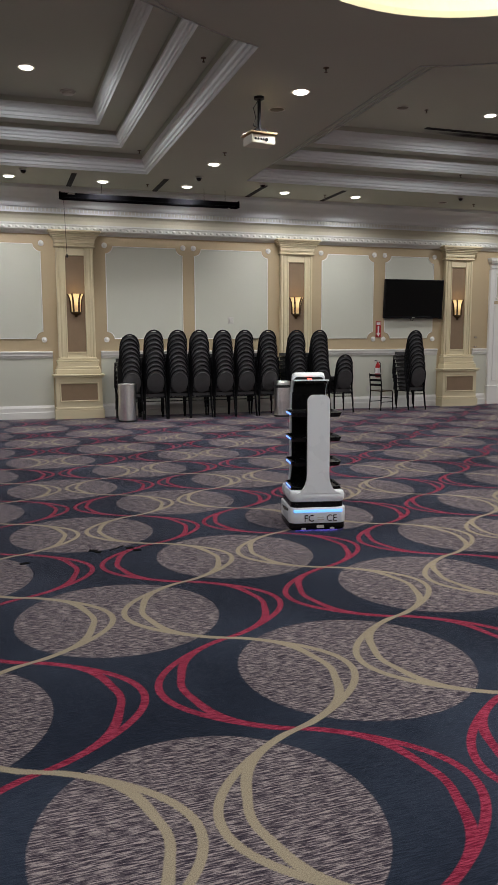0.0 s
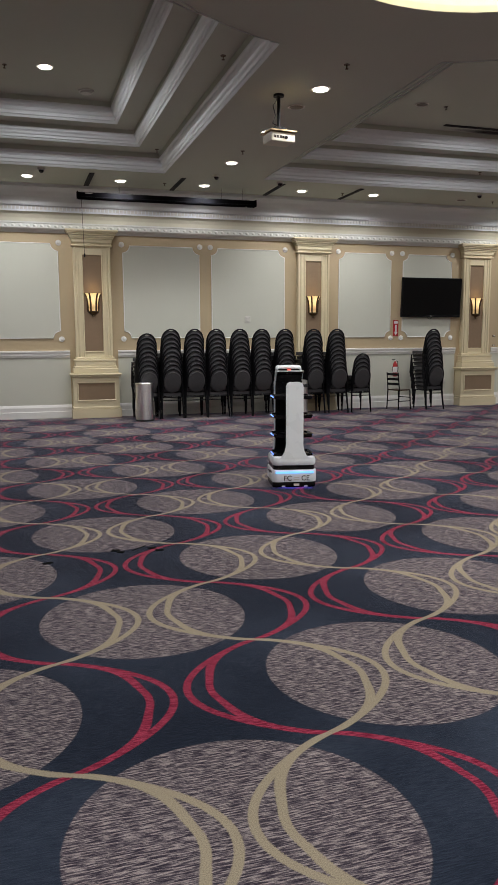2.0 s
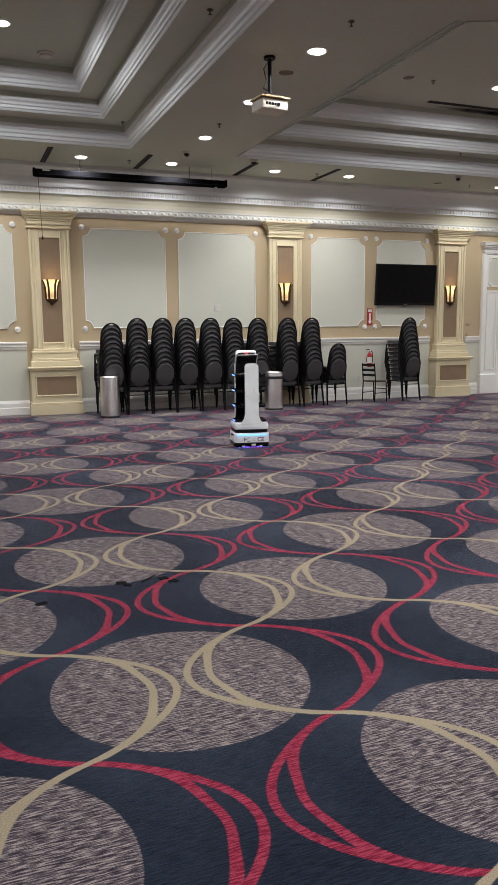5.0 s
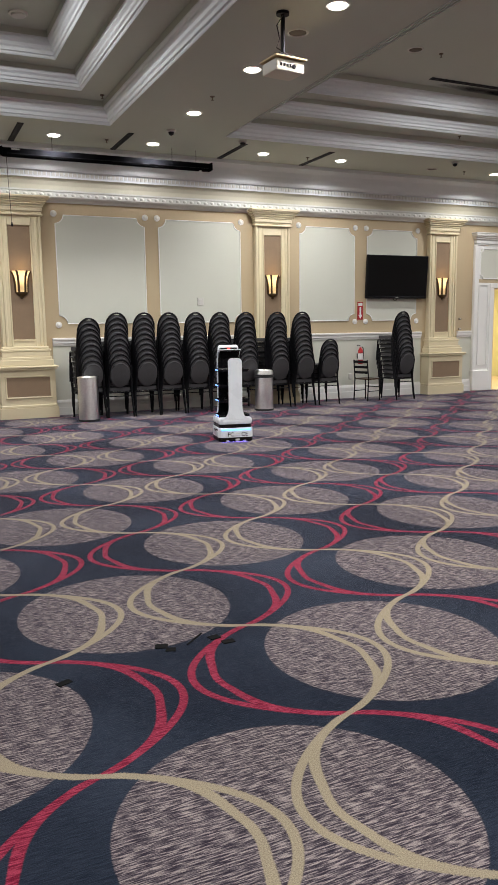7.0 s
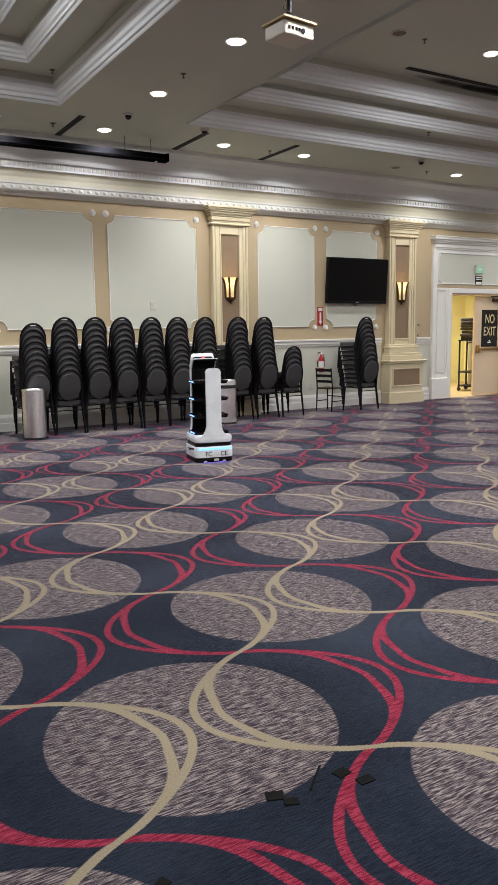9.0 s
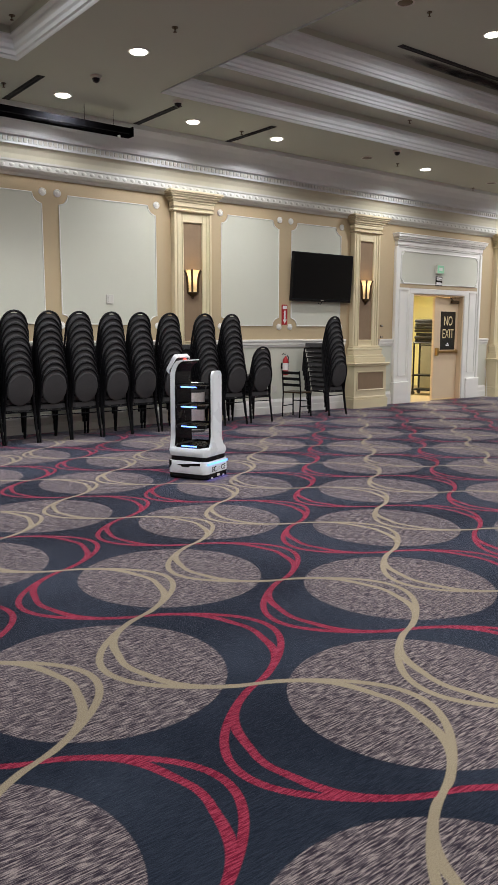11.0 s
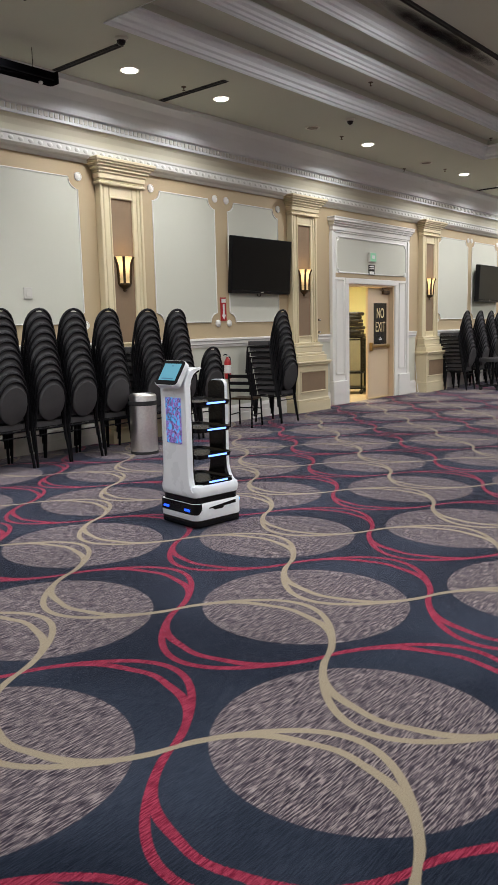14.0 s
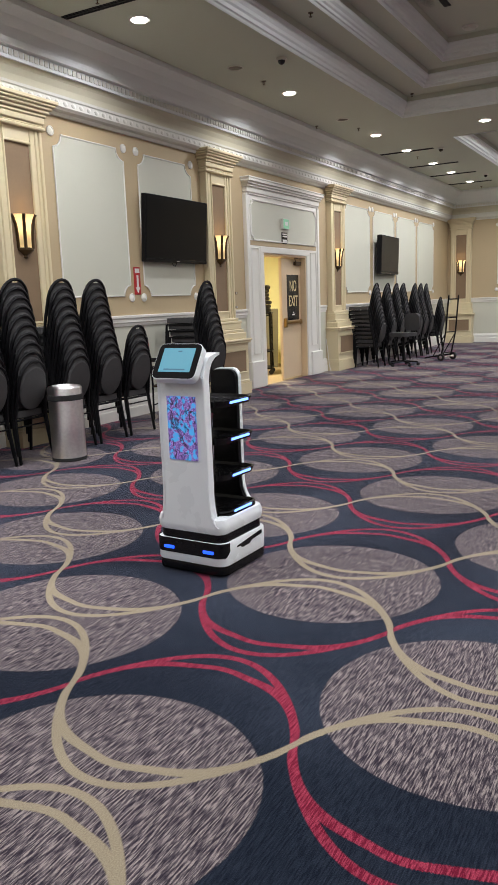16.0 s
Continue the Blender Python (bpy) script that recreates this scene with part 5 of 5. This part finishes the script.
# ---- tape on the carpet ----
for x, y, w, d, a in ((0.478, 2.685, 0.056, 0.042, -20), (0.505, 2.635, 0.045, 0.034, -24), (0.765, 2.605, 0.055, 0.036, 0), (0.725, 2.675, 0.05, 0.04, 10), (0.02, 2.52, 0.06, 0.032, 25)):
    p = thing("tape_patch", "scrap of black tape stuck to the carpet", "tape", "tape scraps on the carpet", pose(x, y, 0.0, 0, 0, a))
    part("tape", boxed(-w / 2, w / 2, -d / 2, d / 2, 0, 0.004), GAFFER, p)
p = thing("tape_patch", "narrow worn strip of dark tape on the carpet", "tape", "tape scraps on the carpet", pose(0.64, 2.70, 0.0, 0, 0, 42))
part("tape", boxed(-0.07, 0.07, -0.004, 0.004, 0, 0.003), GAFFER, p)


# ---- the serving robot ----
def serving_robot():
    """Faces +y; stands on z = 0; it turns about its middle."""
    r = thing("serving_robot", "white and black serving robot with four trays and a front screen", "robot")
    W, L = 0.235, 0.265
    # base
    base = part("base", soft_slab(-W, W, -L, L, 0.065, 0.006, 0.064, 0.012), ROBOT_BLACK, r, "black lower skirt", True)
    for x in (-0.16, 0.16):
        for y in (-0.20, 0.20):
            part("caster", tube(bmesh.new(), [(x - 0.012, y, 0.022), (x + 0.012, y, 0.022)], 0.022, 14), RUBBER, base, "small wheel")
    for x in (-0.12, 0.12):
        part("reflector", boxed(x - 0.018, x + 0.018, -L - 0.003, -L + 0.01, 0.012, 0.026), PLATE, base, "pale reflector")
    shell = part("base_shell", soft_slab(-W - 0.004, W + 0.004, -L - 0.004, L + 0.004, 0.068, 0.060, 0.187, 0.010), ROBOT_WHITE, r, "white base shell", True)
    part("neck", slab(bmesh.new(), rounded(-W + 0.012, W - 0.012, -L + 0.012, L - 0.012, 0.07, 6), 0.18, 0.23), ROBOT_BLACK, r, "black recessed neck")
    # black visor wraps the front of the shell
    bm = bmesh.new()
    o = rounded(-W - 0.007, W + 0.007, -L, L + 0.007, 0.070, 8)
    front = [p for p in o if p[1] > L - 0.105]
    front.sort(key=lambda p: -math.atan2(p[1], p[0]))
    n = len(front)
    lo = [bm.verts.new((x, y, 0.108 + (0.0 if y > L - 0.03 else 0.075 * min(1, (L - 0.03 - y) / 0.07)))) for x, y in front]
    hi = [bm.verts.new((x, y, 0.189)) for x, y in front]
    for q in range(n - 1):
        bm.faces.new((lo[q], lo[q + 1], hi[q + 1], hi[q]))
    part("visor", bm, ROBOT_BLACK, shell, "glossy black front visor", True)
    for x in (-0.135, 0.135):
        part("headlight", boxed(x - 0.036, x + 0.036, L + 0.004, L + 0.012, 0.128, 0.146, 0.003), LED, shell, "blue headlight")
    for x in (-0.04, 0.045, 0.075):
        part("sensor", boxed(x - 0.008, x + 0.008, L + 0.004, L + 0.012, 0.162, 0.176), SCREEN, shell, "small dark sensor")
    part("rear_light", boxed(-W + 0.03, W - 0.03, -L - 0.010, -L + 0.01, 0.150, 0.172, 0.004), LED_PALE, shell, "pale blue rear light bar")
    # hidden emitter, added so that blue light falls on the carpet round the robot
    part("under_fill", boxed(-W + 0.06, W - 0.06, -L + 0.03, -L + 0.06, 0.003, 0.0075), UNDER_FILL, base, "unseen blue strip added under the base to tint the carpet")
    for s in (-1, 1):
        o = [(-0.12, 0.150), (0.16, 0.172), (0.185, 0.172), (0.185, 0.150), (0.05, 0.142), (0.03, 0.128), (-0.06, 0.128), (-0.08, 0.142), (-0.12, 0.142)]
        bm = bmesh.new()
        a = [bm.verts.new((s * (W + 0.0065), -y, z)) for y, z in o]
        c = [bm.verts.new((s * (W - 0.01), -y, z)) for y, z in o]
        bm.faces.new(a)
        for q in range(len(a)):
            bm.faces.new((a[q], a[(q + 1) % len(a)], c[(q + 1) % len(a)], c[q]))
        part("side_slot", bm, ROBOT_BLACK, shell, "black slot")
    back = Matrix.Rotation(radians(90), 4, "X")
    lettering("mark", "CE", 0.075, SCREEN, shell, Matrix.Translation((0.115, -L - 0.0055, 0.100)) @ back)
    lettering("mark", "FC", 0.075, SCREEN, shell, Matrix.Translation((-0.075, -L - 0.0055, 0.100)) @ back)
    for z in (0.110, 0.090):
        part("print_bar", boxed(-0.005, 0.05, -L - 0.0062, -L, z - 0.003, z + 0.003), PLATE, shell, "line of small print")
    part("socket_plate", boxed(-0.01, 0.05, -L - 0.003, -L + 0.01, 0.022, 0.046), PLATE, base, "grey charging contacts")
    # tub: a white dish that carries both columns
    bm = soft_slab(-W, W, -L, L, 0.070, 0.223, 0.322, 0.036)
    tub = part("tub", bm, ROBOT_WHITE, r, "white lower dish", True)
    part("tub_floor", slab(bmesh.new(), rounded(-W + 0.022, W - 0.022, -L + 0.05, L - 0.075, 0.06, 5), 0.313, 0.330), ROBOT_BLACK, tub, "black lowest tray liner")

    def column(half, foot, z0, z1, y_in, y_out, flare):
        """A tapering upright slab that flares out into the dish at its foot; outline in x and z."""
        right = []
        for q in range(9):
            a = math.pi / 2 * q / 8
            right.append((foot - (foot - half) * math.sin(a), z0 + flare * (1 - math.cos(a))))
        rr = 0.05
        for q in range(7):
            a = math.pi / 2 * q / 6
            right.append((half - rr + rr * math.cos(a), z1 - rr + rr * math.sin(a)))
        o = right + [(-x, z) for x, z in right[::-1]]
        return prism(bmesh.new(), o, y_in, y_out)

    part("rear_column", column(0.092, 0.192, 0.300, 1.075, -L + 0.030, -L - 0.001, 0.15), ROBOT_WHITE, r, "white rear column", True)
    part("rear_lining", column(0.088, 0.180, 0.305, 1.068, -L + 0.060, -L + 0.0285, 0.13), ROBOT_BLACK, r, "black inner lining", True)
    face = part("front_column", column(0.156, 0.206, 0.275, 1.075, L + 0.001, L - 0.055, 0.17), ROBOT_WHITE, r, "white front column", True)
    part("front_lining", column(0.148, 0.190, 0.305, 1.07, L - 0.0535, L - 0.075, 0.15), ROBOT_BLACK, r, "black inner lining", True)
    for sx in (-1, 1):
        rail = [(sx * 0.150, L - 0.001, 1.06), (sx * 0.150, L - 0.001, 0.47)]
        for q in range(1, 7):
            a = math.pi / 2 * (1 - q / 8)
            rail.append((sx * (0.199 - 0.049 * math.sin(a)), L - 0.001, 0.278 + 0.19 * (1 - math.cos(a))))
        part("side_rail", tube(bmesh.new(), rail, 0.009, 8), ROBOT_WHITE, face, "rounded white edge", True)
    part("advert_screen", boxed(-0.096, 0.096, L + 0.002, L + 0.0075, 0.628, 0.965), BLOSSOM, face, "screen showing pink blossom on blue sky")
    # head
    neck = part("head_neck", prism(bmesh.new(), rounded(-0.150, 0.150, 1.02, 1.085, 0.03, 4), L - 0.06, L - 0.004), ROBOT_WHITE, r, "white neck")
    bm = bmesh.new()
    o = [(L - 0.004, 1.02), (L - 0.004, 1.07), (L - 0.075, 1.150), (L - 0.17, 1.171), (L - 0.172, 1.150), (L - 0.12, 1.130), (L - 0.078, 1.07), (L - 0.066, 1.02)]
    a = [bm.verts.new((-0.140, y, z)) for y, z in o]
    c = [bm.verts.new((0.140, y, z)) for y, z in o]
    bm.faces.new(a)
    bm.faces.new(c[::-1])
    for q in range(len(o)):
        bm.faces.new((a[q], a[(q + 1) % len(o)], c[(q + 1) % len(o)], c[q]))
    part("wing_lining", bm, ROBOT_BLACK, neck, "black lining under the wing")
    bm = bmesh.new()
    o = [(L - 0.002, 0.99), (L - 0.002, 1.070), (L - 0.045, 1.140), (L - 0.080, 1.166), (L - 0.130, 1.176), (L - 0.185, 1.180), (L - 0.187, 1.170), (L - 0.140, 1.158), (L - 0.100, 1.135), (L - 0.072, 1.095), (L - 0.058, 1.04), (L - 0.056, 0.99)]
    a = [bm.verts.new((-0.152, y, z)) for y, z in o]
    c = [bm.verts.new((0.152, y, z)) for y, z in o]
    bm.faces.new(a)
    bm.faces.new(c[::-1])
    for q in range(len(o)):
        bm.faces.new((a[q], a[(q + 1) % len(o)], c[(q + 1) % len(o)], c[q]))
    part("handle_wing", bm, ROBOT_WHITE, neck, "white swept wing")
    part("neck_lining", boxed(-0.146, 0.146, L - 0.066, L - 0.058, 1.0, 1.10), ROBOT_BLACK, neck, "black lining")
    m = pose(0, L - 0.002, 1.130, 36, 0, 0)
    head = part("tablet", prism(bmesh.new(), rounded(-0.144, 0.144, -0.106, 0.106, 0.035, 5), -0.012, 0.030), ROBOT_WHITE, r, "white tilted tablet head")
    head.matrix_local = m
    part("bezel", prism(bmesh.new(), rounded(-0.140, 0.140, -0.102, 0.102, 0.032, 5), 0.028, 0.0335), GAFFER, head, "black glass bezel")
    part("back_shell", prism(bmesh.new(), rounded(-0.128, 0.128, -0.090, 0.090, 0.03, 5), -0.0145, -0.010), ROBOT_BLACK, head, "black back of the tablet")
    part("display", boxed(-0.104, 0.104, 0.0325, 0.0355, -0.066, 0.076), TABLET, head, "lit pale blue display")
    part("display_bar", boxed(-0.07, 0.07, 0.0355, 0.0365, -0.056, -0.048), TABLET_DARK, head, "dark line on the display")
    part("display_bar", boxed(-0.02, 0.005, 0.0355, 0.0365, 0.052, 0.060), TABLET_DARK, head, "dark mark on the display")
    part("status_light", boxed(-0.02, 0.02, L - 0.105, L - 0.075, 1.158, 1.188, 0.004), LED_RED, neck, "red status light")
    # trays
    for z in (0.335, 0.53, 0.725, 0.92):
        bm = bmesh.new()
        o = rounded(-0.215, 0.215, -L + 0.055, L - 0.075, 0.06, 5)
        lo = [bm.verts.new((x * 0.93, y * 0.96, z - 0.022)) for x, y in o]
        hi = [bm.verts.new((x, y, z + 0.012)) for x, y in o]
        inn = [bm.verts.new((x * 0.95, y * 0.95, z + 0.012)) for x, y in o]
        bot = [bm.verts.new((x * 0.90, y * 0.92, z - 0.004)) for x, y in o]
        q = len(o)
        for i in range(q):
            j = (i + 1) % q
            bm.faces.new((lo[i], lo[j], hi[j], hi[i]))
            bm.faces.new((hi[i], hi[j], inn[j], inn[i]))
            bm.faces.new((inn[i], inn[j], bot[j], bot[i]))
        bm.faces.new(bot)
        bm.faces.new(lo[::-1])
        t = part("tray", bm, ROBOT_BLACK, r, "black shallow tray", True)
        for s in (-1, 1):
            x0, x1 = sorted((s * 0.204, s * 0.217))
            part("tray_light", boxed(x0, x1, -0.125, 0.085, z - 0.008, z + 0.006, 0.004), LED_TRAY, t, "blue edge light")
    r.scale = (0.91, 0.81, 0.955)
    return r


robot = serving_robot()


def motions():
    """Away across the hall, a stop before the chairs, then a turn on the spot to face the room."""
    rows = [(0, 2.197, 2.916, -11), (0.5, 2.232, 3.286, -11), (1, 2.322, 3.736, -11), (1.5, 2.387, 4.171, -11), (2, 2.461, 4.606, -11), (2.5, 2.557, 5.066, -11),
            (3, 2.642, 5.526, -11), (3.5, 2.730, 5.966, -11), (4, 2.829, 6.407, -11), (4.5, 2.973, 6.857, -11), (5, 3.067, 7.327, -11), (5.5, 3.136, 7.768, -11),
            (6, 3.185, 8.098, -11), (6.5, 3.214, 8.258, -11), (7, 3.224, 8.288, -11), (9.2, 3.221, 8.309, -11), (9.8, 3.221, 8.319, -4), (10.5, 3.216, 8.340, 13),
            (11.5, 3.200, 8.380, 37), (12, 3.204, 8.401, 50), (12.5, 3.203, 8.432, 60), (13, 3.209, 8.451, 70), (13.5, 3.199, 8.471, 78), (14, 3.195, 8.480, 83),
            (14.5, 3.197, 8.477, 86), (16, 3.194, 8.464, 88)]
    walk(robot, [(t, pose(x, y, 0, 0, 0, a)) for t, x, y, a in rows])


motions()
